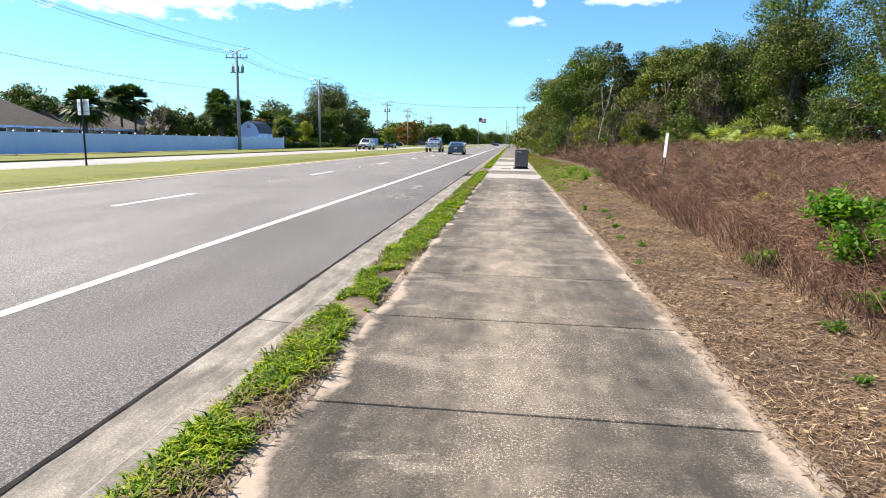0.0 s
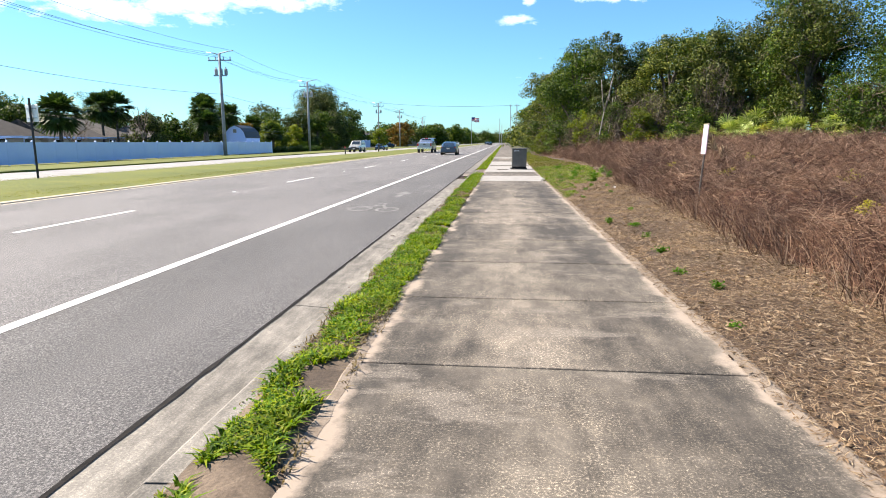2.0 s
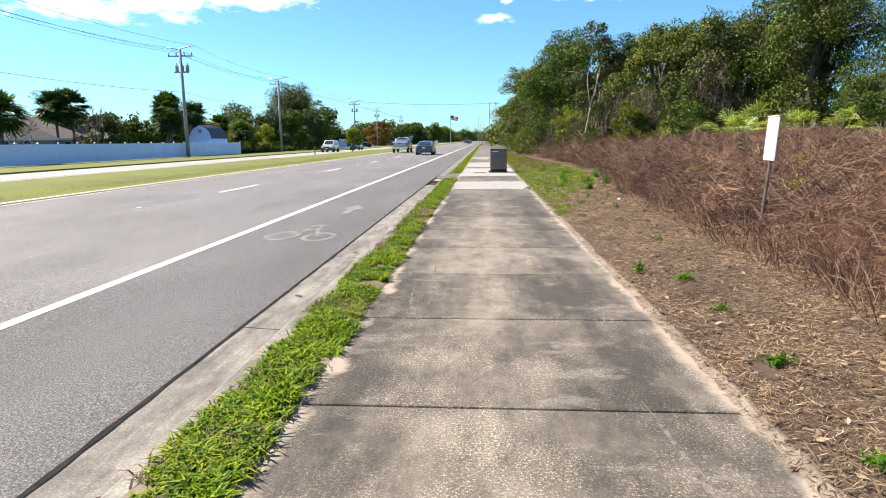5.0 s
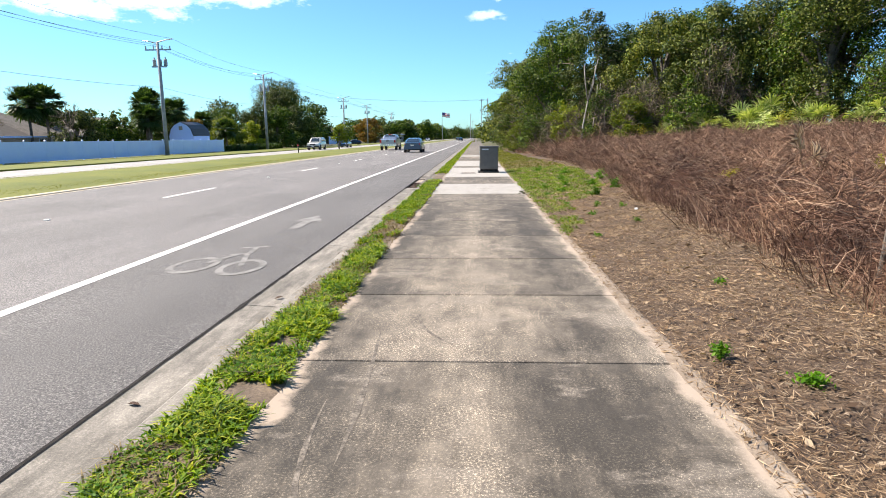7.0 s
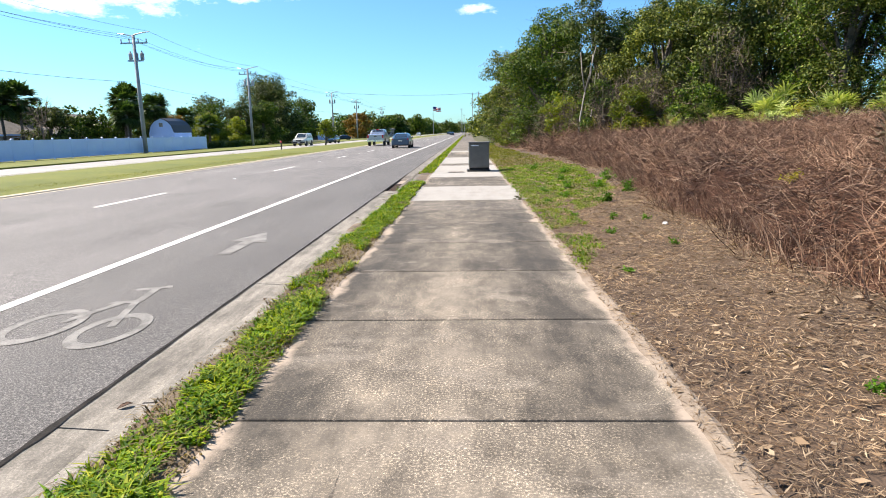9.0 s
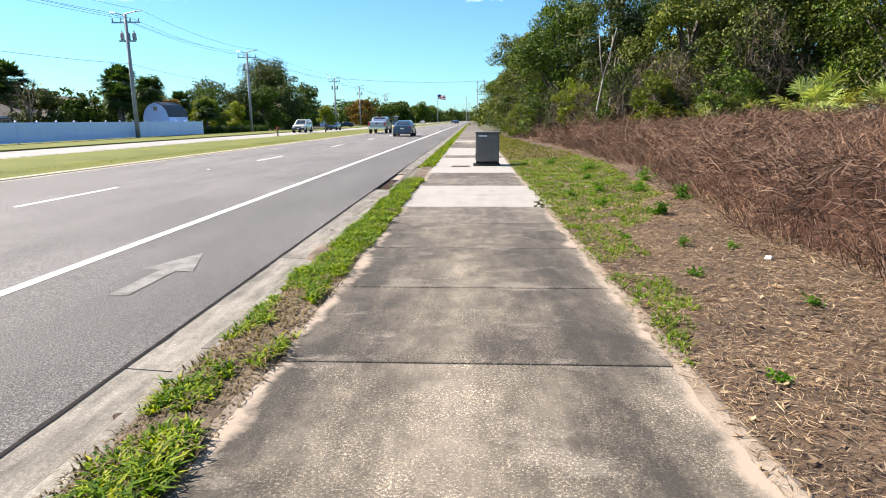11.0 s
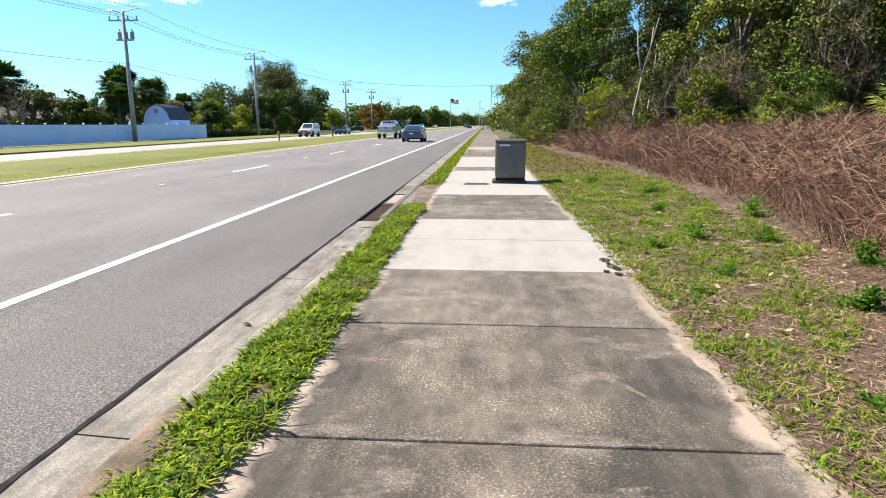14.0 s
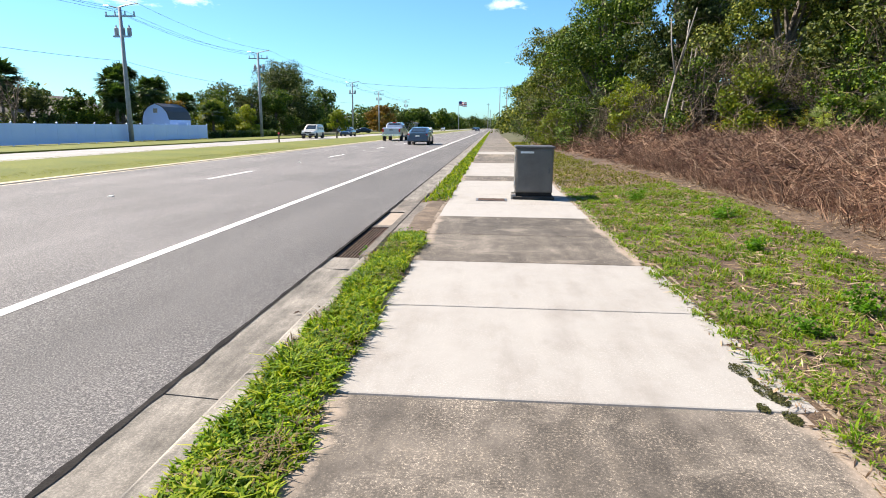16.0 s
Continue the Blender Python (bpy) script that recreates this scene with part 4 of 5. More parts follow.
for n, y0, y1, x1, ln, rad in ((50000, 2.5, 14, 9.5, (0.08, 0.5), (0.001, 0.0032)), (62000, 14, 27, 12, (0.1, 0.6), (0.0016, 0.0045)), (46000, 27, 42, 14.5, (0.15, 0.7), (0.0025, 0.007)), (9000, 42, 64, 9, (0.4, 1.2), (0.006, 0.014))):
    v, f = bramble(n, y0, y1, x1, ln, rad)
    tagged(new("dead_brambles", mesh_of("dead_brambles", v, f, TWIG)), "tangled reddish-brown dead brambles on the bank", "brush", kind="stuff")
# a fringe of upright stalks along the thicket's near face
n = 5000
y = rng.uniform(2.5, 40, n)
x = np.array([brush_edge(b) for b in y]) + rng.uniform(-0.1, 0.55, n)
foot = np.stack([x, y, np.array([bank(a, b) for a, b in zip(x, y)])], 1)
ln = rng.uniform(0.12, 0.5, n)
d = np.stack([rng.normal(-0.15, 0.35, n), rng.normal(0, 0.35, n), np.ones(n)], 1) * ln[:, None]
v, f = stems(foot, foot + d * 0.55, foot + d + np.stack([-0.1 * ln, 0 * ln, -0.05 * ln], 1), rng.uniform(0.002, 0.005, n))
tagged(new("dead_stalks", mesh_of("dead_stalks", v, f, TWIG)), "upright dead stalks along the thicket edge", "brush", kind="stuff")

# dry litter on the verge
def litter(n, y0, y1, size):
    y = rng.uniform(y0, y1, n)
    x = 2.16 + rng.random(n) ** 0.9 * (np.array([brush_edge(b) for b in y]) + 0.3 - 2.16)
    keep = np.array([lumps(a * 1.5, b, 1.4, 17) > -0.62 for a, b in zip(x, y)])
    x, y = x[keep], y[keep]
    k = len(x)
    c = np.stack([x, y, np.array([bank(a, b) for a, b in zip(x, y)]) + rng.uniform(0.004, 0.03, k)], 1)
    a = rng.uniform(0, 2 * np.pi, k)
    ln = rng.uniform(0.4, 1.5, k) * size
    al = np.stack([np.cos(a), np.sin(a), rng.normal(0, 0.22, k)], 1) * ln[:, None]
    ac = np.stack([-np.sin(a), np.cos(a), rng.normal(0, 0.4, k)], 1) * (ln * rng.choice([0.06, 0.09, 0.4], k, p=[0.58, 0.4, 0.02]))[:, None]
    return quads(c, al, ac)


for n, y0, y1, s in ((110000, 2.6, 12, 0.025), (100000, 12, 24, 0.027), (22000, 24, 40, 0.05)):
    v, f = litter(n, y0, y1, s)
    tagged(new("dry_litter", mesh_of("dry_litter", v, f, STRAW)), "pale straw, twigs and dry leaves on soil", "leaf litter", kind="stuff")

for x, y, s, n in ((4.1, 7.0, 0.38, 900), (3.85, 6.3, 0.28, 450), (3.6, 7.4, 0.2, 260), (4.15, 6.2, 0.26, 350), (3.2, 5.2, 0.12, 90), (3.5, 4.6, 0.14, 110), (2.9, 4.3, 0.09, 60), (3.6, 5.5, 0.16, 130), (2.65, 8.7, 0.1, 80), (2.6, 10.4, 0.13, 100), (2.5, 9.3, 0.1, 80), (2.4, 7.6, 0.06, 50),
                   (2.7, 11.5, 0.1, 70), (2.45, 12.9, 0.12, 120), (2.75, 12.5, 0.14, 130), (3.1, 14.6, 0.09, 60), (2.6, 17.2, 0.09, 60), (3.55, 22.3, 0.21, 260), (3.2, 20.4, 0.1, 80), (2.9, 19.2, 0.1, 80), (3.4, 18.4, 0.08, 60), (2.75, 20.9, 0.1, 80), (3.6, 20.2, 0.09, 60),
                   (3.9, 24.6, 0.2, 180), (3.3, 25.0, 0.2, 160), (2.75, 24.6, 0.14, 120), (4.4, 26.1, 0.26, 240), (3.5, 27.2, 0.2, 160), (4.2, 23.4, 0.24, 220), (2.6, 22.8, 0.1, 80), (3.0, 23.3, 0.14, 120), (3.3, 31.5, 0.25, 200), (3.9, 29.2, 0.25, 200)):
    weed(x, y, s * 0.65 if y < 18 and x < 3.3 else s * 0.8 if y > 18 else s, n=n)
for x, y in ((5.2, 8.3), (5.6, 12.4), (4.6, 10.2), (6.2, 17.5), (5.0, 19.2), (6.8, 22.5), (4.9, 15.0)):
    t = weed(x, y, 0.16, YELLOW_LEAF, 60, "small yellow-leaved sprout among dead brambles")
    t.location.z = brush_top(x, y) - 0.03

t = weed(-0.7, 27.62, 0.09, WEED, 80, "small green weed rooted beside the drain grate")
t.location.z = -0.19

# broad-leaved weeds among the kerb grass
for y0, y1, n in ((1, 14, 9000), (14, 33, 11000)):
    x, y = rng.uniform(-0.42, 0.02, n), rng.uniform(y0, y1, n)
    ok = np.array([kerb_keep(a, b) and lumps(a * 2, b, 1.7, 41) > 0.0 for a, b in zip(x, y)])
    c = np.stack([x[ok], y[ok], rng.uniform(0.02, 0.085, ok.sum())], 1)
    d = rng.normal(size=(len(c), 3)) * (1, 1, 0.5)
    d /= np.linalg.norm(d, axis=1, keepdims=True)
    b = np.cross(d, rng.normal(size=(len(c), 3)) * 0.4 + (0, 0, 1))
    s = rng.uniform(0.006, 0.013, (len(c), 1))
    v, f = quads(c, d * s, b * s * 0.6)
    tagged(new("kerb_weeds", mesh_of("kerb_weeds", v, f, WEED)), "small round-leaved weeds in the curb grass", "weed", kind="stuff")

# trees along the bank
TREES = [(18.6, 28, 10.5, 3.4, OAK, 15000), (20.8, 23.5, 10.5, 3.6, OAK, 14000), (16.6, 38, 8.4, 3.0, OLIVE, 15000), (19.6, 33, 11.2, 3.8, OAK, 15000), (13.2, 42, 7.1, 2.9, OLIVE, 16000), (15.6, 43, 7.7, 3.4, OLIVE, 13000), (11.2, 45, 7.5, 2.9, OLIVE, 15000), (18.2, 39.5, 11.0, 3.4, OAK, 15000),
         (14.2, 47, 8.0, 3.2, OAK, 12000), (9.0, 49.5, 8.7, 2.7, OLIVE, 13000), (11.8, 53, 8.4, 3.2, OAK, 11000), (6.3, 55, 9.4, 3.2, OAK, 15000), (8.8, 60, 9.0, 3.4, OLIVE, 10000), (5.4, 63, 8.8, 3.2, OLIVE, 10000), (7.0, 71, 8.5, 3.4, OAK, 8000), (6.5, 82, 8.0, 3.6, OAK, 7000),
         (7.0, 95, 8.5, 3.6, OLIVE, 3500), (7.5, 112, 9.0, 4.2, OAK, 3500), (9.0, 135, 9.0, 4.5, OAK, 3000), (23, 27, 12.5, 4.4, OAK, 9000), (21.5, 37, 12, 4.2, OAK, 12000), (18.5, 46, 9, 4.0, OAK, 7000), (16, 55, 9.5, 4.2, OAK, 7000), (23, 18, 11, 4.2, OAK, 9000)]
for x, y, h, r, mat, n in TREES:
    what = {OAK.name: "dark green scrub oak with dense crown", OLIVE.name: "grey-green scrub oak with twiggy crown", LIGHT_LEAF.name: "yellow-green leafy tree lit by the sun"}[mat.name]
    broadleaf("oak_tree", x, y, bank(min(x, 14), y), h, r, mat, what + " on the bank", int(n * 2.0), 0.06 if y < 42 else 0.075 if y < 70 else 0.15, low=0.0, twiggy=260 if mat is OLIVE else 90)
# lower shrubs that close the foot of the trees
for x, y, h, r, mat in ((16.4, 31, 2.8, 1.6, OAK), (17.6, 26.5, 3.2, 1.8, OAK), (14.2, 41.2, 2.8, 1.6, OAK), (12.6, 41.6, 2.6, 1.4, OLIVE), (10.9, 39.5, 2.6, 1.5, OAK), (9.4, 42.6, 2.2, 1.2, OAK), (8.2, 45.5, 2.8, 1.6, OAK), (7.2, 46.5, 2.2, 1.3, OLIVE),
                       (6.2, 50.0, 2.6, 1.5, OLIVE), (5.2, 52.5, 2.6, 1.5, OAK), (4.6, 56.5, 2.8, 1.5, LIGHT_LEAF), (4.2, 60.5, 3.2, 1.6, OAK), (4.6, 66, 3.6, 1.8, LIGHT_LEAF), (4.6, 74, 4.0, 1.9, OAK), (4.8, 88, 4.0, 2.0, OAK), (5.2, 103, 4.4, 2.2, OAK), (18.4, 23, 3.0, 1.7, OLIVE), (8.9, 41.3, 2.6, 1.2, LIGHT_LEAF), (11.4, 41.0, 3.2, 1.4, OAK), (7.9, 43.4, 3.0, 1.3, OAK), (6.6, 47.2, 3.2, 1.3, LIGHT_LEAF), (10.6, 42.2, 2.4, 1.1, LIGHT_LEAF), (17.4, 34.5, 3.4, 1.8, OAK), (15.6, 39.5, 3.6, 1.8, OAK), (12.0, 40.5, 3.4, 1.8, OLIVE), (9.2, 48, 3.6, 1.9, OAK)):
    broadleaf("shrub", x, y, bank(min(x, 14), y) + 0.1, h, r, mat, "leafy shrub at the foot of the trees", 6000, 0.058, low=0.0, twiggy=160)
for x, y, s in ((11.5, 38.6, 1.25), (11.5, 34.0, 1.2), (12.1, 34.6, 0.9), (14.2, 38.0, 1.5), (14.9, 35.5, 1.2), (15.6, 36.2, 1.0), (13.2, 36.6, 0.9), (16.4, 34.4, 1.2), (10.4, 39.9, 0.7), (16.2, 31.5, 1.0)):
    palmetto(x, y, bank(min(x, 14), y) + 0.5, s * 1.1)
for x, y, h, s, mat, ln in ((6.75, 43.2, 9.0, 0.4, PALE_BARK, 0.12), (7.0, 43.3, 7.0, 0.45, PALE_BARK, 0.24), (9.8, 41.5, 4.2, 1.0, GREY_TWIG, -0.1), (10.9, 40.4, 3.6, 1.1, GREY_TWIG, 0.0), (9.0, 42.3, 4.0, 1.1, GREY_TWIG, 0.1), (13.8, 38.6, 3.0, 0.8, GREY_TWIG, 0.1), (7.6, 45.0, 3.4, 1.2, GREY_TWIG, 0.0), (16.0, 32.0, 3.4, 0.9, GREY_TWIG, 0.2), (13.0, 39.6, 3.0, 1.0, GREY_TWIG, 0.0), (8.6, 43.5, 4.2, 1.2, GREY_TWIG, -0.1)):
    bare_tree("bare_sapling", x, y, bank(x, y) + 0.2, h, s, mat, "pale bare sapling with forked leafless branches", lean=ln, thick=0.0085 if mat is GREY_TWIG else 0.0065, forks=4 if mat is GREY_TWIG else 1)
def twig_bush(x, y, h, r, n=750):
    t = empty("dead_bush", x, y, bank(min(x, 14), y), "grey-brown leafless bush hung with dead vines", "bush", "dead bushes before the trees")
    d = rng.normal(size=(n, 3))
    d /= np.linalg.norm(d, axis=1, keepdims=True)
    c = d * np.array([r, r, h / 2]) * rng.random((n, 1)) ** 0.4 + (0, 0, h / 2)
    a = rng.normal(size=(n, 3)) * (0.8, 0.8, 1.0) + (0, 0, 0.2)
    a /= np.linalg.norm(a, axis=1, keepdims=True)
    ln = rng.uniform(0.25, 0.9, (n, 1))
    v, f = stems(c - a * ln / 2, c + rng.normal(0, 0.08, (n, 3)), c + a * ln / 2 + (0, 0, -0.1), rng.uniform(0.004, 0.012, n))
    for k in range(4):
        a0 = k * 1.7 + x
        part("stem", rod([(0.1 * math.cos(a0), 0.1 * math.sin(a0), -0.1), (0.35 * r * math.cos(a0), 0.35 * r * math.sin(a0), h * 0.45), (0.7 * r * math.cos(a0 + 0.4), 0.7 * r * math.sin(a0 + 0.4), h * 0.9)], [0.035, 0.025, 0.01], 5), BARK, t)
    piece("twig_tangle", mesh_of("twig_tangle", v, f, GREY_TWIG), t, kind="stuff")
    return t


for x, y, h, r in ((8.2, 42.8, 3.0, 1.0), (9.7, 41.8, 3.6, 1.1), (12.6, 40.0, 5.0, 1.1), (11.0, 41.0, 2.4, 0.9), (7.0, 46.0, 2.4, 1.0), (13.6, 40.4, 3.6, 1.0), (6.2, 48.5, 2.2, 1.0)):
    twig_bush(x, y, h, r)
# yellow vines on the shrubs
for x, y in ((8.2, 41.6), (9.2, 40.4), (8.6, 40.9), (14.6, 36.8), (14.9, 37.2), (13.9, 36.0), (7.4, 43.0), (10.1, 40.2)):
    t = weed(x, y, 0.55, YELLOW_LEAF, 70, "yellow-leaved vine on shrubs")
    t.location.z = brush_top(min(x, 11), y) + 0.2


# ---- things beside the walk ----
cab = empty("utility_cabinet", 1.52, 32.25, 0.0, "grey metal utility cabinet on a concrete base", "cabinet")
# base and plinth coloured near black for the shadow below the cabinet
part("concrete_base", block(-0.39, 0.37, -0.38, 0.40, 0.0, 0.06, 0.012), DARK_BASE, cab)
part("plinth", block(-0.325, 0.325, -0.34, 0.34, 0.06, 0.13), TAR, cab)
part("body", block(-0.335, 0.335, -0.35, 0.35, 0.13, 0.93, 0.012, 2), CABINET_GREY, cab)
part("lid", block(-0.36, 0.36, -0.375, 0.375, 0.93, 0.97, 0.012, 2), CABINET_TOP, cab, "dark metal lid with an overhang")
part("door", block(-0.31, 0.31, -0.362, -0.351, 0.16, 0.90, 0.004), CABINET_GREY, cab)
part("door_latch", block(0.25, 0.27, -0.378, -0.362, 0.48, 0.60, 0.004), CABINET_TOP, cab)
part("foot_block", block(-0.42, -0.33, -0.36, -0.30, 0.0, 0.10, 0.01), SLAB_NEW, cab, "pale concrete foot block")
part("label_plate", block(-0.26, -0.02, -0.366, -0.362, 0.84, 0.875), SIGN_BACK, cab)
part("side_door", block(-0.347, -0.336, -0.32, 0.32, 0.16, 0.90, 0.004), CABINET_GREY, cab)
for z in (0.3, 0.75):
    part("hinge", block(-0.361, -0.347, -0.3, -0.27, z - 0.05, z + 0.05, 0.004), STEEL, cab)
cover = empty("access_cover", 0.75, 31.75, 0.0, "small rusty access cover set in concrete", "utility cover")
part("cover_plate", block(-0.24, 0.24, -0.16, 0.16, 0.0, 0.012, 0.004), RUST, cover)
part("cover_frame", block(-0.28, 0.28, -0.2, 0.2, 0.0, 0.007, 0.002), CABINET_TOP, cover)

post = empty("marker_sign", 4.19, 14.2, bank(4.19, 14.2) + 0.08, "small faded sign on a thin brown post", "sign", turn=3)
post.rotation_euler = (0.0, radians(2.5), radians(-5))
post.location.x -= 0.05
part("post", rod([(0.012, 0.03, -0.2), (0.02, 0.02, 0.5), (0.03, 0.0, 1.22)], 0.017, 6), POST_WOOD, post)
part("panel", block(-0.006, 0.008, -0.17, 0.17, 0.84, 1.33, 0.004), SIGN_PINK, post, "faded pinkish white panel")
part("cap", block(-0.012, 0.014, -0.172, 0.172, 1.33, 1.348, 0.003), YELLOW_PAINT, post)

sg = empty("road_sign", -17.2, 25.2, -0.05, "back of a rectangular metal sign on the grass", "sign", turn=-25)
part("post", rod([(0, 0, -0.3), (0, 0, 3.0)], 0.045, 6), DARK_STEEL, sg)
part("panel", block(-0.45, 0.45, 0.05, 0.07, 2.1, 2.75, 0.01), SIGN_BACK, sg)
for z in (2.25, 2.6):
    part("bracket", block(-0.35, 0.35, 0.03, 0.05, z - 0.02, z + 0.02), STEEL, sg)

# pale dead fans on the brambles
dead = palmetto(5.9, 19.0, brush_top(5.9, 19.0), 0.62, "bleached dead palmetto fan lying on brambles", 7, STRAW)
dead.rotation_euler = (1.1, 0.3, 0.4)
scrap = empty("paper_scrap", 3.72, 19.7, bank(3.72, 19.7) + 0.01, "small crumpled white paper scrap on litter", "litter")
bm = bmesh.new()
bmesh.ops.create_icosphere(bm, subdivisions=2, radius=0.035)
for q in bm.verts:
    q.co *= 0.75 + 0.5 * rng.random()
    q.co.z = q.co.z * 0.6 + 0.015
part("paper", bm, FLAG_WHITE, scrap)

# small things on the ground
for x, y, r in ((2.12, 24.03, 0.10), (2.14, 23.76, 0.10), (2.17, 23.67, 0.08), (2.05, 23.56, 0.05), (2.14, 23.47, 0.07), (2.13, 23.88, 0.04)):
    n = 320
    a, d = rng.uniform(0, 2 * np.pi, n), rng.random(n) ** 0.5 * r
    c = np.stack([0.5 * d * np.cos(a), d * np.sin(a), rng.uniform(0.002, 0.012, n)], 1)
    u = rng.normal(size=(n, 3)) * (1, 1, 0.3)
    u /= np.linalg.norm(u, axis=1, keepdims=True)
    w = np.cross(u, (0, 0, 1.0) + rng.normal(0, 0.3, (n, 3)))
    k = rng.uniform(0.004, 0.009, (n, 1))
    v, f = quads(c, u * k, w * k * 0.6)
    t = empty("moss_patch", x, y, 0.0, "dark green moss patch on pale concrete", "moss", "moss patches on the slab")
    piece("moss", mesh_of("moss", v, f, MOSS), t)
v, f = [], []
for j in range(13):
    for i in range(9):
        px, py = -0.66 + i * 0.04, 19.9 + j * 0.09
        h = max(0.0, 1 - ((i - 4.5) / 4.5) ** 2 - ((j - 6) / 6.5) ** 2)
        v.append((px, py, (-0.195 if px < -0.6 else -0.05) + (0.11 if px < -0.6 else 0.06) * h + 0.012 * lumps(i * 0.7, j * 0.7, 1.0)))
f = [(j * 9 + i, j * 9 + i + 1, j * 9 + i + 10, j * 9 + i + 9) for j in range(12) for i in range(8)]
tagged(new("sand_mound", mesh_of("sand_mound", v, f, DIRT, True)), "small brown mound of sand against the curb", "sand mound")
for x, y, r in ((-0.82, 14.9, 0.045), (-0.75, 17.1, 0.04), (-0.9, 12.6, 0.04), (-0.7, 9.2, 0.05), (-0.85, 22.4, 0.04), (-0.78, 25.3, 0.03)):
    t = empty("dead_leaf", x, y, 0.004 if x > 0 else -0.176, "curled dry brown leaf lying on the ground", "leaf", "fallen leaves")
    a = rng.uniform(0, 6.28)
    pts = [(-r, 0, 0.0), (-r * 0.3, r * 0.4, 0.012), (r * 0.5, r * 0.35, 0.016), (r, 0, 0.004), (r * 0.5, -r * 0.35, 0.014), (-r * 0.3, -r * 0.4, 0.010)]
    v = [(px * math.cos(a) - py * math.sin(a), px * math.sin(a) + py * math.cos(a), pz + dz) for dz in (0, 0.003) for px, py, pz in pts]
    piece("blade", mesh_of("blade", v, [(0, 1, 4, 5)[::-1], (1, 2, 3, 4)[::-1], (6, 7, 10, 11), (7, 8, 9, 10)] + [(i, (i + 1) % 6, 6 + (i + 1) % 6, 6 + i) for i in range(6)], RUST), t)

# ---- the far side: fence, poles, houses, trees ----
fence = empty("vinyl_fence", 0, 0, 0, "white vinyl privacy fence with capped posts", "fence")
bay = 2.44
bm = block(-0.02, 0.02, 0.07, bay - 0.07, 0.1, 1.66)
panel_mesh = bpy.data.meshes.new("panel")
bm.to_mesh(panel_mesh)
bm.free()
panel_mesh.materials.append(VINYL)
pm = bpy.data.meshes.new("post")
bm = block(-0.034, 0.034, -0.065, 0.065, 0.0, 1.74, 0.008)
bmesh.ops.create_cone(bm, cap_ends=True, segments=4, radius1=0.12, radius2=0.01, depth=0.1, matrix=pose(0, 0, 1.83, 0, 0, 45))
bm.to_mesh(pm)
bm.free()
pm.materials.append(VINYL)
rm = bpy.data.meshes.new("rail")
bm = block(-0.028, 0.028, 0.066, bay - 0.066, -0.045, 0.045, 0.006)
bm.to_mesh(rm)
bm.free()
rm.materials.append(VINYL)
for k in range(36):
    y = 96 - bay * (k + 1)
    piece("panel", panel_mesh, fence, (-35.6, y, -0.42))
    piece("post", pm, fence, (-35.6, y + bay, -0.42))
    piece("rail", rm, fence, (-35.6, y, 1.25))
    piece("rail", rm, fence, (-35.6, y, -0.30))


def utility_pole(x, y, z, h, label):
    t = empty("utility_pole", x, y, z, label, "utility pole", "poles along the far verge")
    part("pole", rod([(0, 0, -0.5), (0, 0, h)], [0.24, 0.15], 12), POLE_GREY, t, smooth=True)
    for s, zz in ((-1, h + 0.2), (1, h + 0.35)):
        part("arm", rod([(0, 0, zz - 0.35), (s * 1.0, 0.1 * s, zz - 0.1), (s * 1.75, 0.2, zz)], [0.07, 0.06, 0.05], 6), STEEL, t)
    part("crossarm", block(-1.5, 1.5, -0.06, 0.06, h - 0.9, h - 0.76), STEEL, t)
    for u in (-1.4, -0.5, 0.5, 1.4):
        part("insulator", rod([(u, 0, h - 0.76), (u, 0, h - 0.7), (u, 0, h - 0.6), (u, 0, h - 0.42)], [0.05, 0.09, 0.06, 0.08], 8), STEEL, t)
    part("bracket", block(-0.85, 0.85, -0.12, 0.12, h - 2.75, h - 2.6), STEEL, t)
    for u in (-0.65, 0.0, 0.65):
        part("transformer", rod([(u, 0.22, h - 2.6), (u, 0.22, h - 2.55), (u, 0.22, h - 1.9), (u, 0.22, h - 1.8), (u, 0.22, h - 1.6)], [0.16, 0.2, 0.2, 0.08, 0.05], 10), POLE_GREY, t)
    return t


POLES = [(-35.0, 78.6, 12.7), (-35.2, 113.5, 12.6), (-34.8, 36, 12.3), (-34.4, 172.6, 12.4), (-35.8, 215.5, 12.7), (-37, 285, 13), (-34.5, -8, 12.3)]
for x, y, h in POLES:
    utility_pole(x, y, -0.45, h, "tall grey utility pole with crossarms and insulators")


def cable(a, b, sag, r=0.018):
    pts = [tuple(Vector(a).lerp(Vector(b), k / 10) - Vector((0, 0, 4 * sag * (k / 10) * (1 - k / 10)))) for k in range(11)]
    return rod(pts, r, 4)


wires = empty("overhead_wires", 0, 0, 0, "black overhead wires slung between utility poles", "wire")
order = sorted(POLES, key=lambda p: p[1])
for (xa, ya, ha), (xb, yb, hb) in zip(order, order[1:]):
    for u, dz in ((-1.75, -0.25), (1.75, -0.1), (-0.5, -0.85), (0.6, -0.85)):
        part("wire", cable((xa + u, ya, ha + dz), (xb + u, yb, hb + dz), 0.7, 0.014 if ya < 120 else 0.02), WIRE, wires)
    part("wire", cable((xa, ya, ha - 5.4), (xb, yb, hb - 5.4), 0.5, 0.016), WIRE, wires)
part("wire", cable((-34.4, 172.6, 12.0), (5.2, 230, 14.6), 0.8, 0.03), WIRE, wires)


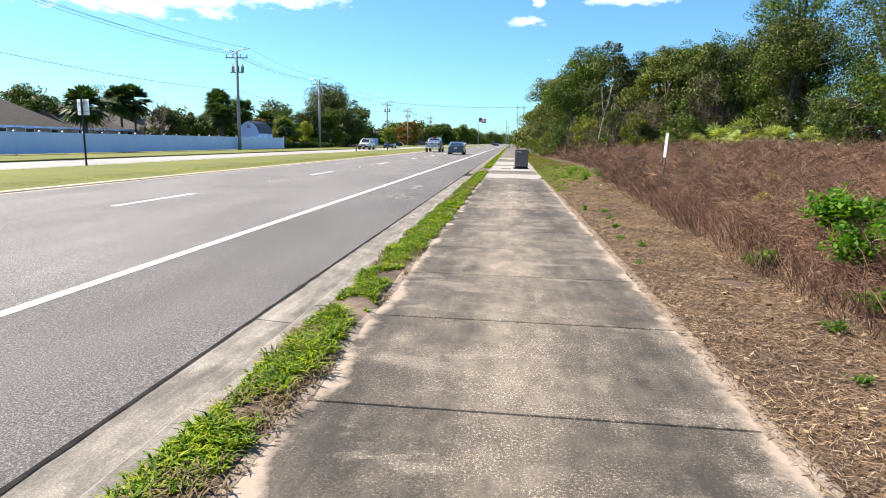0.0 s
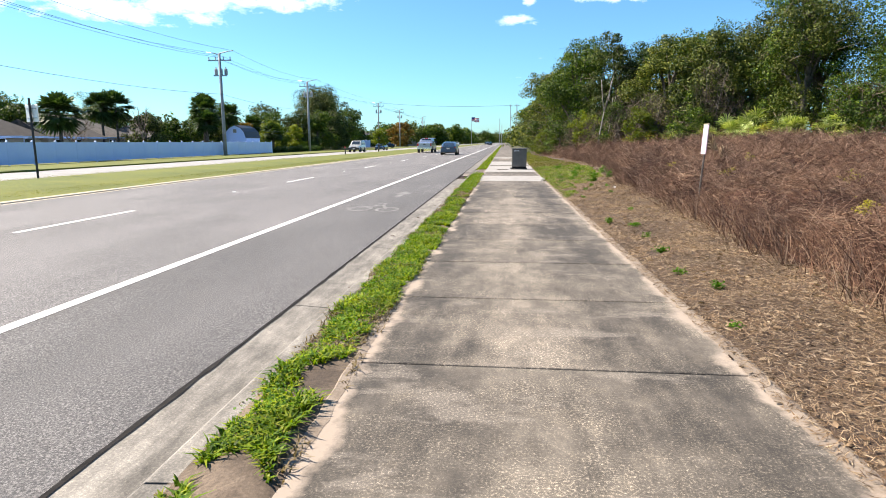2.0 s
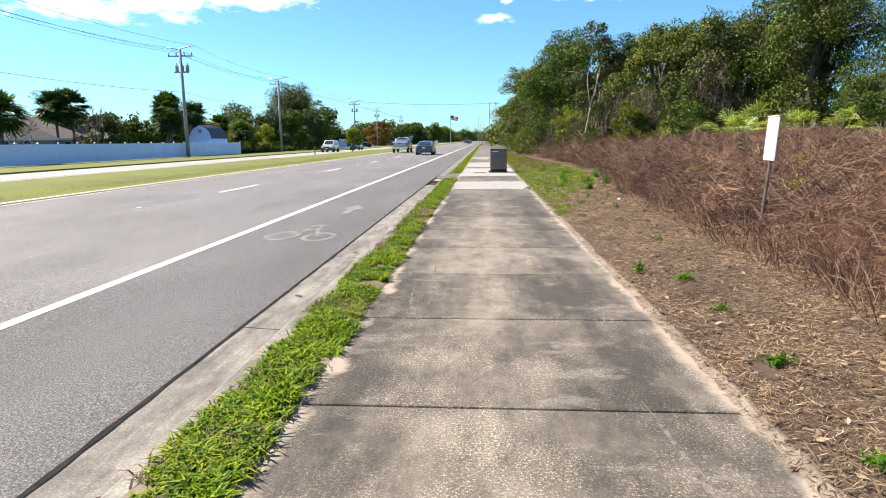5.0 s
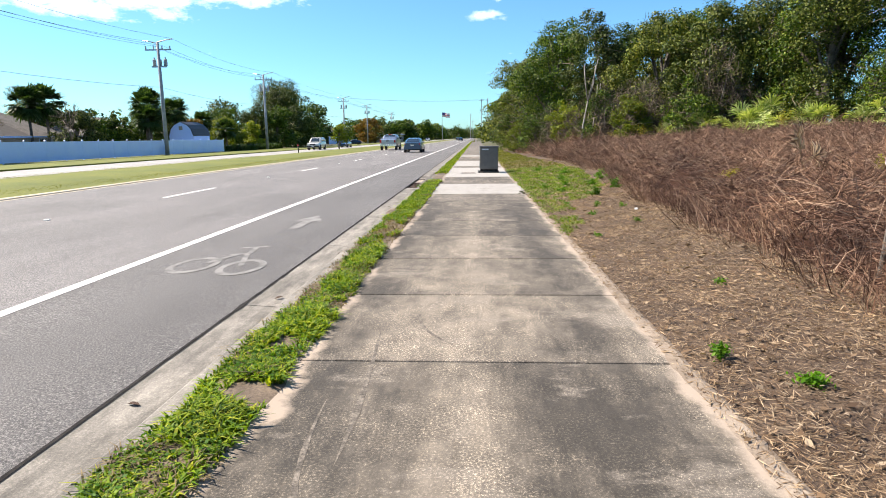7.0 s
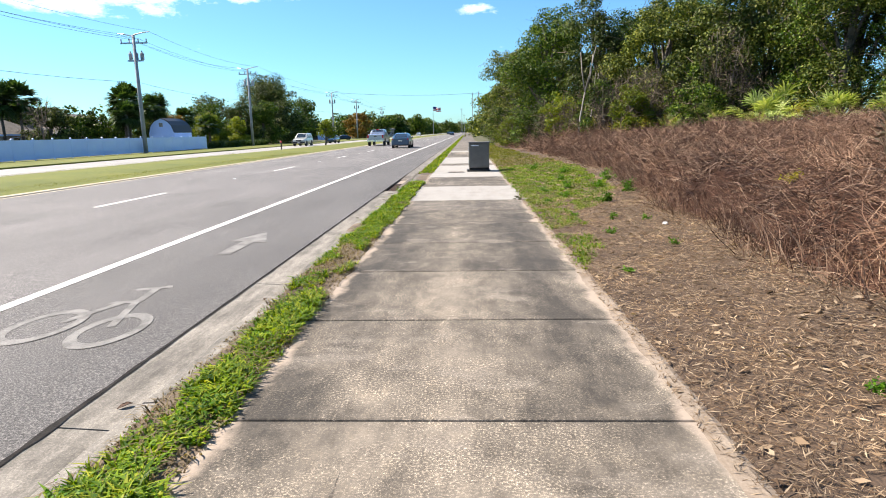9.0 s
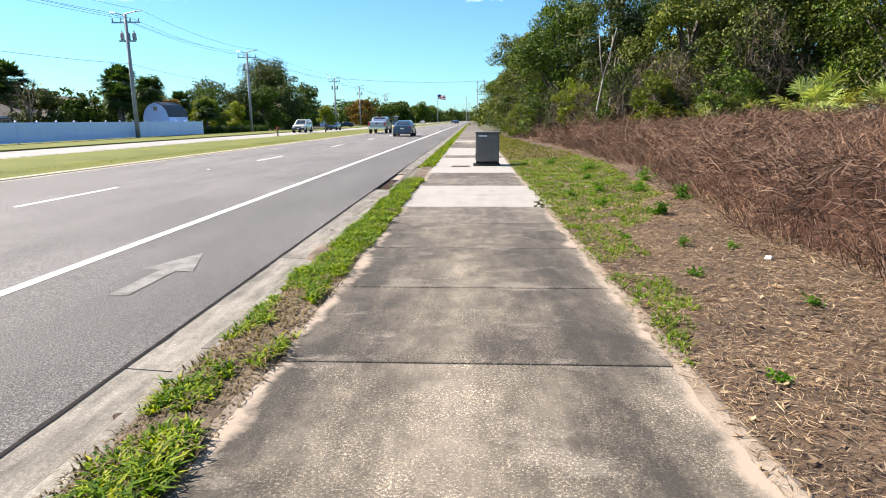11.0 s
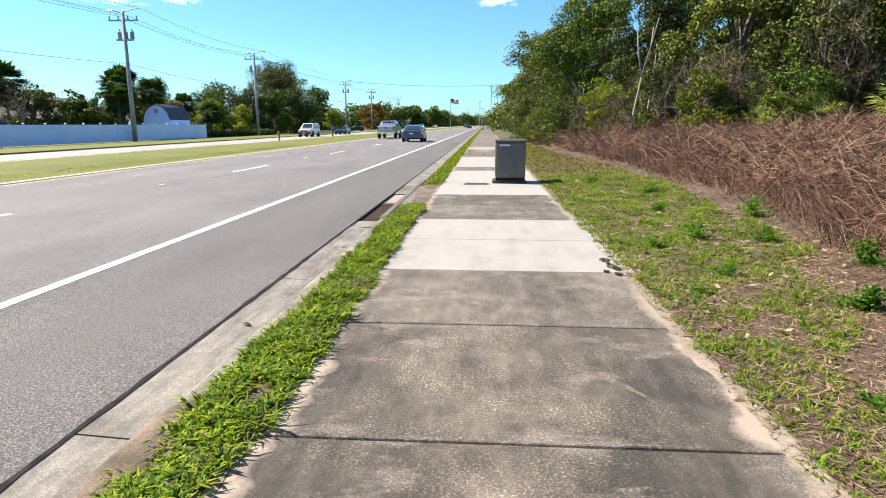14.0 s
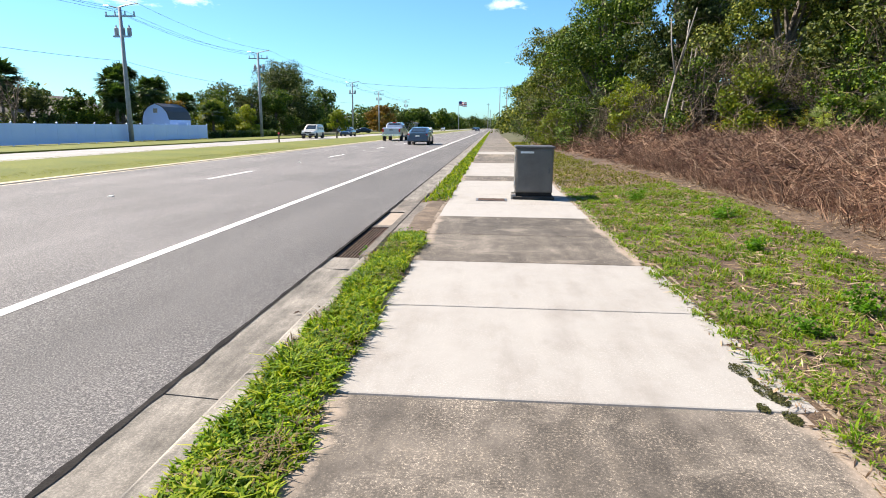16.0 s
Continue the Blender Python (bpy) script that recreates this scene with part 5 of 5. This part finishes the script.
def far_pole(x, y, h):
    t = empty("far_pole", x, y, 0, "slim grey pole far along the road", "utility pole", "far poles")
    part("pole", rod([(0, 0, -0.3), (0, 0, h)], [0.2, 0.13], 8), POLE_GREY, t)
    part("crossarm", block(-1.1, 1.1, -0.06, 0.06, h - 0.8, h - 0.66), STEEL, t)


for x, y, h in ((3.6, 300, 19), (5.2, 230, 15), (-2.6, 430, 17), (7.5, 200, 12), (-1.5, 520, 15), (-34, 410, 12), (-33, 500, 12)):
    far_pole(x, y, h)

flag = empty("flag_on_pole", -20.5, 400, -0.3, "large striped flag high on a slim pole", "flag")
part("pole", rod([(0, 0, 0), (0, 0, 17.5)], [0.2, 0.1], 8), STEEL, flag)
for i in range(5):
    v = [(0.15 + 0.95 * k, 0.5 * math.sin(k * 1.3), 17.2 - 0.5 * i - 0.16 * k + 0.2 * math.sin(k * 1.7) - dz) for k in range(6) for dz in (0, 0.5)]
    piece("stripe", mesh_of("stripe", v, [(2 * k, 2 * k + 1, 2 * k + 3, 2 * k + 2) for k in range(5)], FLAG_RED if i % 2 == 0 else FLAG_WHITE), flag)
part("canton", block(0.15, 2.0, -0.35, -0.3, 15.9, 17.25), FLAG_BLUE, flag)


def house(x, y, w, d, wall_h, roof_h, roof_mat, wall_mat, label, turn=0, hip=True):
    t = empty("house", x, y, -0.5, label, "house", turn=turn)
    part("wall", block(-w / 2, w / 2, -d / 2, d / 2, 0, wall_h), wall_mat, t)
    e, rl = 0.5, (w / 2 - d / 2 * 0.9 if hip else w / 2)
    rl = max(rl, 0.4)
    a = [(-w / 2 - e, -d / 2 - e, wall_h - 0.05), (w / 2 + e, -d / 2 - e, wall_h - 0.05), (w / 2 + e, d / 2 + e, wall_h - 0.05), (-w / 2 - e, d / 2 + e, wall_h - 0.05), (-rl, 0, wall_h + roof_h), (rl, 0, wall_h + roof_h)]
    piece("roof", mesh_of("roof", a, [(3, 2, 1, 0), (0, 1, 5, 4), (2, 3, 4, 5), (1, 2, 5), (3, 0, 4)], roof_mat), t)
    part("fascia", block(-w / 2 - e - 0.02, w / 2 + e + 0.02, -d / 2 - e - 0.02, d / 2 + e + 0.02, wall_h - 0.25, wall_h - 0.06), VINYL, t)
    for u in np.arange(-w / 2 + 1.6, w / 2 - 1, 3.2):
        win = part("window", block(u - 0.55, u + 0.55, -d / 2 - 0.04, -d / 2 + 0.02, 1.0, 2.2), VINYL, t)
        part("pane", block(u - 0.47, u + 0.47, -d / 2 - 0.05, -d / 2 - 0.035, 1.08, 2.12), GLASS, win)
    return t


house(-50, 51, 16, 11, 2.45, 3.4, ROOF, STUCCO, "single-storey house with brown hip roof behind fence", 90)
house(-62, 84, 15, 11, 2.6, 3.2, ROOF_GREY, STUCCO, "single-storey house with grey hip roof among trees", 80)
house(-60, 104, 15, 10, 2.6, 3.0, ROOF_GREY, BRICKISH, "single-storey house with grey roof behind palms", 95)
house(-54, 72, 9, 7, 2.5, 1.9, ROOF, STUCCO, "low house with brown roof behind the fence", 90, False)
house(-58, 230, 26, 16, 4.2, 3.6, ROOF, BRICKISH, "large brown building with a broad roof", 90)
house(-40, 285, 22, 14, 3.6, 2.6, ROOF_GREY, STUCCO, "pale commercial building along the road", 90)

shed = empty("barn_shed", -38.6, 89.6, -0.45, "white garden shed with a dark gambrel roof", "shed", turn=-2)
gam = [(-1.7, 0), (-1.7, 2.3), (-1.4, 3.2), (-0.9, 3.75), (0, 4.15), (0.9, 3.75), (1.4, 3.2), (1.7, 2.3), (1.7, 0)]
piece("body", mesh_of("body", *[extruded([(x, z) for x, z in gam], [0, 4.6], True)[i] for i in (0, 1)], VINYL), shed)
rg = [(x * 1.04, z + 0.07) for x, z in gam[1:8]]
rin = [(x, z + 0.012) for x, z in gam[1:8]][::-1]
piece("roof", mesh_of("roof", *extruded(rg + rin, [-0.1, 4.75], True), DARK_STEEL), shed, label="dark shingled gambrel roof")
part("gable_vent", block(-0.25, 0.25, -0.05, 0.0, 3.1, 3.6, 0.01), STUCCO, shed)

for x, y, h, s in ((-41.0, 57.4, 4.6, 1.5), (-55, 83.5, 6.6, 1.7), (-54.5, 86, 6.9, 1.7), (-42.6, 88.6, 6.3, 1.5), (-41.5, 86.8, 4.8, 1.3), (-41.7, 94.4, 6.1, 1.4), (-46.8, 96.5, 7.4, 1.6), (-40.5, 100.5, 4.8, 1.1), (-38.5, 104, 3.6, 1.2), (-61, 58, 7.5, 1.5), (-43.2, 90.5, 4.6, 1.3)):
    cabbage_palm(x, y, -0.5, h, "cabbage palm with a dense fan-leaved crown", s)
FAR_TREES = [(-45, 152, 15.5, 7.5, OLIVE, 9000), (-40, 138, 13, 6.0, OLIVE, 8000), (-48, 165, 14.5, 7.5, OAK, 7000), (-42, 127, 8.0, 4.6, OLIVE, 5000), (-44, 115, 7.0, 4.2, OAK, 4500), (-40, 109, 5.4, 3.2, LIGHT_LEAF, 3500), (-46, 104, 6.6, 3.8, OLIVE, 3500), (-52, 112, 8.4, 4.4, OAK, 3500),
             (-66, 98, 8.0, 4.4, OLIVE, 3000), (-72, 78, 8.5, 4.6, OAK, 3000), (-70, 60, 8.0, 4.8, OAK, 2500), (-75, 110, 10.5, 5.0, OAK, 2500), (-62, 130, 9, 5.0, OAK, 2500), (-42, 98.5, 4.8, 2.4, ORANGE_LEAF, 2500), (-50, 100, 6.2, 3.6, OAK, 4000), (-47, 88, 5.6, 3.0, OAK, 3500), (-46, 79, 5.0, 3.0, OLIVE, 3500), (-56, 70, 6.6, 3.6, OAK, 3500), (-62, 74, 7.4, 4.0, OAK, 3500), (-39, 130, 7.5, 4.5, OAK, 5000), (-38.5, 145, 9.5, 5.0, OAK, 5000), (-41, 121, 4.4, 2.6, LIGHT_LEAF, 2500),
             (-36.7, 221, 9.2, 5.0, ORANGE_LEAF, 3000), (-50, 205, 13, 6.0, OAK, 3000), (-38, 245, 10, 6.0, OLIVE, 2500), (-34, 262, 8, 5.0, OAK, 2500), (-33, 300, 10, 6.5, OAK, 2500), (-36, 340, 11, 7.0, OLIVE, 2500), (-30, 390, 11, 7.5, OAK, 2500), (-28, 450, 11, 8.0, OAK, 2500), (-64, 210, 15, 7, OAK, 2500), (-70, 180, 13, 7, OLIVE, 2500),
             (14, 165, 10, 6, OAK, 2500), (13, 205, 10, 6, OAK, 2500), (16, 260, 11, 7, OAK, 2500), (17, 330, 11, 8, OLIVE, 2500), (-16, 620, 12, 10, OAK, 2000), (6, 680, 12, 11, OAK, 2000), (-32, 560, 12, 10, OAK, 2000), (22, 480, 12, 9, OAK, 2000), (-5, 800, 13, 13, OLIVE, 2000), (-22, 760, 13, 12, OAK, 2000), (-45, 620, 13, 11, OAK, 2000)]
for x, y, h, r, mat, n in FAR_TREES:
    words = {OAK.name: "dark green broadleaf tree", OLIVE.name: "grey-green broadleaf tree with rounded crown", LIGHT_LEAF.name: "yellow-green bushy tree", ORANGE_LEAF.name: "rust-tinted broadleaf tree"}[mat.name]
    broadleaf("tree", x, y, -0.4, h, r, mat, words + " across the road", int(n * (2.4 if y < 170 else 1.1)), 0.15 if y < 170 else 0.34 if y < 300 else 0.6, low=0.02)
for x, y, h in ((-43, 73.6, 6.8), (-46, 77, 5.4), (-46, 66, 4.8), (-42, 60, 5.2), (-55, 96, 6.0)):
    bare_tree("bare_tree", x, y, -0.4, h, 1.0, GREY_TWIG, "leafless grey tree with spreading branches", lean=0.0, thick=0.02)
def far_woods(name, a, b, height, leaf, count, label):
    """A belt of far trees between two points: uneven lobes thick with leaves."""
    lobes = []
    n = int(math.hypot(b[0] - a[0], b[1] - a[1]) / (height * 0.32))
    for i in range(n):
        k = (i + rng.random()) / n
        h = height * rng.uniform(0.62, 1.1)
        x, y = a[0] + (b[0] - a[0]) * k + rng.normal(0, height * 0.3), a[1] + (b[1] - a[1]) * k
        for z, r in ((0.22, 0.36), (0.5, 0.38), (0.78, 0.28)):
            lobes.append((x + rng.normal(0, 0.8), y + rng.normal(0, 0.8), h * z - 0.4, h * r, h * r, h * 0.26))
    v, f = leaf_cloud(lobes, count, leaf)
    return tagged(new(name, mesh_of(name, v, f, OAK if rng.random() < 0.6 else OLIVE)), label, "woods", kind="stuff")


far_woods("far_woods", (-54, 180), (-41, 330), 9.0, 0.42, 14000, "dark green trees lining the far roadside")
far_woods("far_woods", (-42, 330), (-26, 900), 10.0, 0.8, 14000, "dark green trees lining the far roadside")
far_woods("far_woods", (8, 118), (11, 320), 7.5, 0.38, 14000, "dark green trees along the sidewalk's far stretch")
far_woods("far_woods", (14, 330), (20, 900), 10.0, 0.8, 12000, "dark green trees along the sidewalk's far stretch")
far_woods("far_woods", (-70, 930), (60, 940), 11.0, 1.1, 7000, "dark tree line closing the end of the road")
far_woods("far_woods", (-86, 40), (-66, 190), 7.5, 0.34, 14000, "dark green trees behind the houses")
sap = broadleaf("young_tree", -17.6, 91.5, -0.1, 3.4, 1.3, LIGHT_LEAF, "small young green tree on the median", 1300, 0.14, low=0.25)
v, f = blades(rng.uniform(-37.5, -36.2, 2500), rng.uniform(97, 125, 2500), np.full(2500, -0.4), rng.uniform(0.4, 1.4, 2500), rng.uniform(0.03, 0.08, 2500), rng.uniform(0.2, 0.8, 2500))
tagged(new("undergrowth", mesh_of("undergrowth", v, f, FROND)), "dark green undergrowth below roadside trees", "undergrowth", kind="stuff")

wb = empty("white_cabinet", -44, 199, -0.4, "white roadside cabinet beside the far verge", "cabinet")
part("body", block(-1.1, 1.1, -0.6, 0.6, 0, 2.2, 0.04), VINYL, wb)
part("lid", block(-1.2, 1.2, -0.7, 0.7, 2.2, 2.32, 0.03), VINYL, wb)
hyd = empty("roadside_marker", -16.9, 70, -0.1, "small red-topped marker post on the median", "marker post")
part("post", rod([(0, 0, -0.2), (0, 0, 0.7)], 0.06, 6), POST_WOOD, hyd)
part("cap", rod([(0, 0, 0.7), (0, 0, 0.85)], 0.08, 6), FLAG_RED, hyd)


# ---- vehicles ----
def shell(stations, ring=9):
    """A body from cross-sections (y, half width, low, high, shoulder): rounded boxes joined along y."""
    v, f = [], []
    for y, hw, lo, hi, sh in stations:
        pts = [(-hw * 0.93, lo), (-hw, lo + 0.12 * (hi - lo)), (-hw, lo + 0.6 * (hi - lo)), (-hw * sh, hi - 0.04 * (hi - lo)), (-hw * sh * 0.8, hi)]
        pts += [(-x, z) for x, z in pts[::-1]]
        v += [(x, y, z) for x, z in pts]
    n = 10
    for j in range(len(stations) - 1):
        for i in range(n):
            f.append((j * n + i, j * n + (i + 1) % n, (j + 1) * n + (i + 1) % n, (j + 1) * n + i))
    f += [tuple(range(n))[::-1], tuple(range((len(stations) - 1) * n, len(stations) * n))]
    return v, f


def wheel(t, x, y, r, s):
    """A wheel with tyre, rim and hub, its axle along x."""
    w = 0.24
    bm = bmesh.new()
    prof = [(-w / 2, 0.62), (-w / 2, 0.93), (-w / 2 + 0.04, 1.0), (w / 2 - 0.04, 1.0), (w / 2, 0.93), (w / 2, 0.62)]
    rings = [[bm.verts.new((x + u, y + r * k * math.cos(a * math.pi / 12), r + r * k * math.sin(a * math.pi / 12))) for a in range(24)] for u, k in prof]
    for r0, r1 in zip(rings, rings[1:]):
        for a in range(24):
            bm.faces.new((r0[a], r0[(a + 1) % 24], r1[(a + 1) % 24], r1[a]))
    ty = part("tyre", bm, RUBBER, t)
    bm = rod([(x + s * 0.0, y, r), (x + s * 0.09, y, r), (x + s * 0.10, y, r)], [r * 0.64, r * 0.6, r * 0.2], 16)
    part("rim", bm, RIM, ty)


def vehicle(name, x, y, z, turn, label, paint, low, high, glass, wheels, r, lights, extras=()):
    t = empty(name, x, y, z, label, "car", "cars on the road", turn=turn)
    piece("body", mesh_of("body", *shell(low), paint, False), t)
    if high:
        piece("cabin", mesh_of("cabin", *shell(high), paint, False), t)
    for g in glass:
        v = [Vector(p) for p in g]
        nrm = (v[1] - v[0]).cross(v[2] - v[0]).normalized() * 0.015
        piece("window", mesh_of("window", [tuple(p + nrm) for p in v] + [tuple(p - nrm) for p in v], [(0, 1, 2, 3), (7, 6, 5, 4), (0, 4, 5, 1), (1, 5, 6, 2), (2, 6, 7, 3), (3, 7, 4, 0)], GLASS), t)
    for yy, hw in wheels:
        for s in (-1, 1):
            part("wheel_arch", rod([(s * (hw - 0.22), yy, r), (s * (hw + 0.012), yy, r)], r * 1.16, 18), RUBBER, t)
            wheel(t, s * (hw - 0.1), yy, r, s)
    for nm, b, m in lights:
        part(nm, block(*b, 0.015), m, t)
    for nm, b, m in extras:
        part(nm, block(*b, 0.012), m, t)
    return t


PICKUP = dict(
    low=[(-2.85, 0.9, 0.62, 1.28, 0.97), (-2.75, 0.98, 0.5, 1.32, 0.97), (-0.9, 1.0, 0.45, 1.34, 0.97), (1.3, 1.0, 0.45, 1.3, 0.95), (2.4, 0.98, 0.45, 1.24, 0.9), (2.75, 0.9, 0.5, 1.12, 0.88)],
    high=[(-0.95, 0.9, 1.2, 1.3, 0.96), (-0.7, 0.9, 1.2, 1.88, 0.8), (0.7, 0.9, 1.2, 1.92, 0.8), (1.0, 0.9, 1.2, 1.72, 0.82), (1.7, 0.92, 1.2, 1.28, 0.9)],
    glass=[((-0.68, -0.86, 1.4), (0.68, -0.86, 1.4), (0.62, -0.735, 1.8), (-0.62, -0.735, 1.8))] + [tuple((s * 0.9, a, 1.37) if i in (0, 1) else (s * 0.76, a, 1.8) for i, a in enumerate(q)) for s in (-1, 1) for q in ((-0.6, 0.15, 0.1, -0.5), (0.25, 1.3, 0.85, 0.25))])
t = vehicle("pickup_truck", -9.7, 86, -0.165, 0, "silver crew-cab pickup truck driving on asphalt", SILVER, PICKUP["low"], PICKUP["high"], PICKUP["glass"], ((-1.75, 1.0), (1.85, 1.0)), 0.41,
            [("tail_light", (s * 0.86 - 0.09, s * 0.86 + 0.09, -2.89, -2.8, 0.92, 1.26), LAMP_RED) for s in (-1, 1)] + [("brake_light", (-0.2, 0.2, -0.76, -0.7, 1.86, 1.92), LAMP_RED)],
            [("bumper", (-0.98, 0.98, -3.0, -2.82, 0.5, 0.72), CHROME), ("number_plate", (-0.17, 0.17, -3.03, -2.99, 0.55, 0.69), PLATE), ("tailgate", (-0.74, 0.74, -2.9, -2.84, 0.74, 1.27), SILVER), ("emblem", (-0.17, 0.17, -2.93, -2.89, 1.08, 1.18), DARK_STEEL),
             ("bed_cover", (-0.86, 0.86, -2.7, -0.98, 1.30, 1.36), VINYL), ("mirror", (-1.2, -1.0, 1.15, 1.28, 1.3, 1.55), DARK_STEEL), ("mirror", (1.0, 1.2, 1.15, 1.28, 1.3, 1.55), DARK_STEEL), ("running_board", (0.9, 1.04, -1.1, 1.2, 0.38, 0.46), DARK_STEEL)])
SEDAN = dict(
    low=[(-2.25, 0.72, 0.45, 0.95, 0.85), (-2.1, 0.86, 0.3, 1.0, 0.85), (-1.2, 0.89, 0.22, 0.98, 0.9), (0.6, 0.89, 0.22, 0.95, 0.92), (1.7, 0.87, 0.24, 0.84, 0.86), (2.2, 0.76, 0.32, 0.68, 0.8)],
    high=[(-1.85, 0.8, 0.88, 0.98, 0.92), (-0.9, 0.8, 0.88, 1.38, 0.78), (-0.2, 0.8, 0.88, 1.45, 0.76), (0.35, 0.8, 0.88, 1.41, 0.76), (1.25, 0.82, 0.85, 0.93, 0.9)],
    glass=[((-0.6, -1.72, 1.06), (0.6, -1.72, 1.06), (0.5, -0.98, 1.37), (-0.5, -0.98, 1.37)), ((0.6, 1.12, 1.0), (-0.6, 1.12, 1.0), (-0.5, 0.45, 1.37), (0.5, 0.45, 1.37))] + [tuple((s * 0.815, a, 1.02) if i in (0, 1) else (s * 0.64, a, 1.36) for i, a in enumerate(q)) for s in (-1, 1) for q in ((-1.15, -0.25, -0.25, -0.8), (-0.15, 0.8, 0.35, -0.15))])


def sedan(x, y, z, turn, label, paint):
    return vehicle("sedan", x, y, z, turn, label, paint, SEDAN["low"], SEDAN["high"], SEDAN["glass"], ((-1.33, 0.89), (1.37, 0.89)), 0.32,
                   [("tail_light", (s * 0.62 - 0.17, s * 0.62 + 0.17, -2.24, -2.08, 0.78, 0.9), LAMP_RED) for s in (-1, 1)] + [("headlight", (s * 0.6 - 0.14, s * 0.6 + 0.14, 2.05, 2.16, 0.58, 0.7), LAMP_CLEAR) for s in (-1, 1)],
                   [("bumper", (-0.8, 0.8, -2.3, -2.15, 0.34, 0.6), paint), ("number_plate", (-0.16, 0.16, -2.33, -2.24, 0.66, 0.78), PLATE), ("mirror", (-0.98, -0.86, 0.55, 0.68, 0.95, 1.08), paint), ("mirror", (0.86, 0.98, 0.55, 0.68, 0.95, 1.08), paint)])


sedan(-5.3, 72, -0.155, 0, "blue-grey sedan seen from behind on the road", BLUE_GREY)
sedan(-22.6, 118, -0.27, 180, "dark blue sedan coming on the opposite carriageway", NAVY)
SUV = dict(
    low=[(-2.2, 0.85, 0.45, 1.05, 0.95), (-2.1, 0.9, 0.35, 1.1, 0.95), (0.8, 0.92, 0.32, 1.06, 0.95), (1.9, 0.9, 0.34, 1.0, 0.9), (2.25, 0.82, 0.42, 0.85, 0.9)],
    high=[(-2.15, 0.84, 1.0, 1.6, 0.86), (-1.8, 0.84, 1.0, 1.76, 0.84), (0.3, 0.84, 1.0, 1.76, 0.82), (1.1, 0.86, 1.0, 1.1, 0.9)],
    glass=[((0.66, 1.02, 1.18), (-0.66, 1.02, 1.18), (-0.56, 0.42, 1.66), (0.56, 0.42, 1.66)), ((-0.6, -2.16, 1.15), (0.6, -2.16, 1.15), (0.55, -2.0, 1.6), (-0.55, -2.0, 1.6))] + [tuple((s * 0.855, a, 1.14) if i in (0, 1) else (s * 0.745, a, 1.64) for i, a in enumerate(q)) for s in (-1, 1) for q in ((-1.9, -1.1, -1.1, -1.8), (-1.0, -0.1, -0.1, -1.0), (0.0, 0.8, 0.3, 0.0))])
vehicle("suv", -22.4, 98, -0.27, 180, "pale beige boxy sport utility vehicle coming nearer", BEIGE, SUV["low"], SUV["high"], SUV["glass"], ((-1.35, 0.92), (1.4, 0.92)), 0.36,
        [("headlight", (s * 0.62 - 0.14, s * 0.62 + 0.14, 2.12, 2.24, 0.74, 0.9), LAMP_CLEAR) for s in (-1, 1)], [("bumper", (-0.86, 0.86, 2.15, 2.34, 0.4, 0.62), DARK_STEEL), ("grille", (-0.4, 0.4, 2.2, 2.29, 0.68, 0.86), DARK_STEEL), ("number_plate", (-0.15, 0.15, 2.33, 2.36, 0.46, 0.58), PLATE)])
far_car = sedan(-33, 178, -0.4, 90, "parked blue car beyond the far verge", NAVY)
for x, y, paint in ((-5.2, 260, NAVY), (-21, 230, FLAG_WHITE), (-22, 300, BEIGE), (-9, 340, NAVY)):
    sedan(x, y, -0.2, 0 if x > -12 else 180, "small distant car on the road", paint)
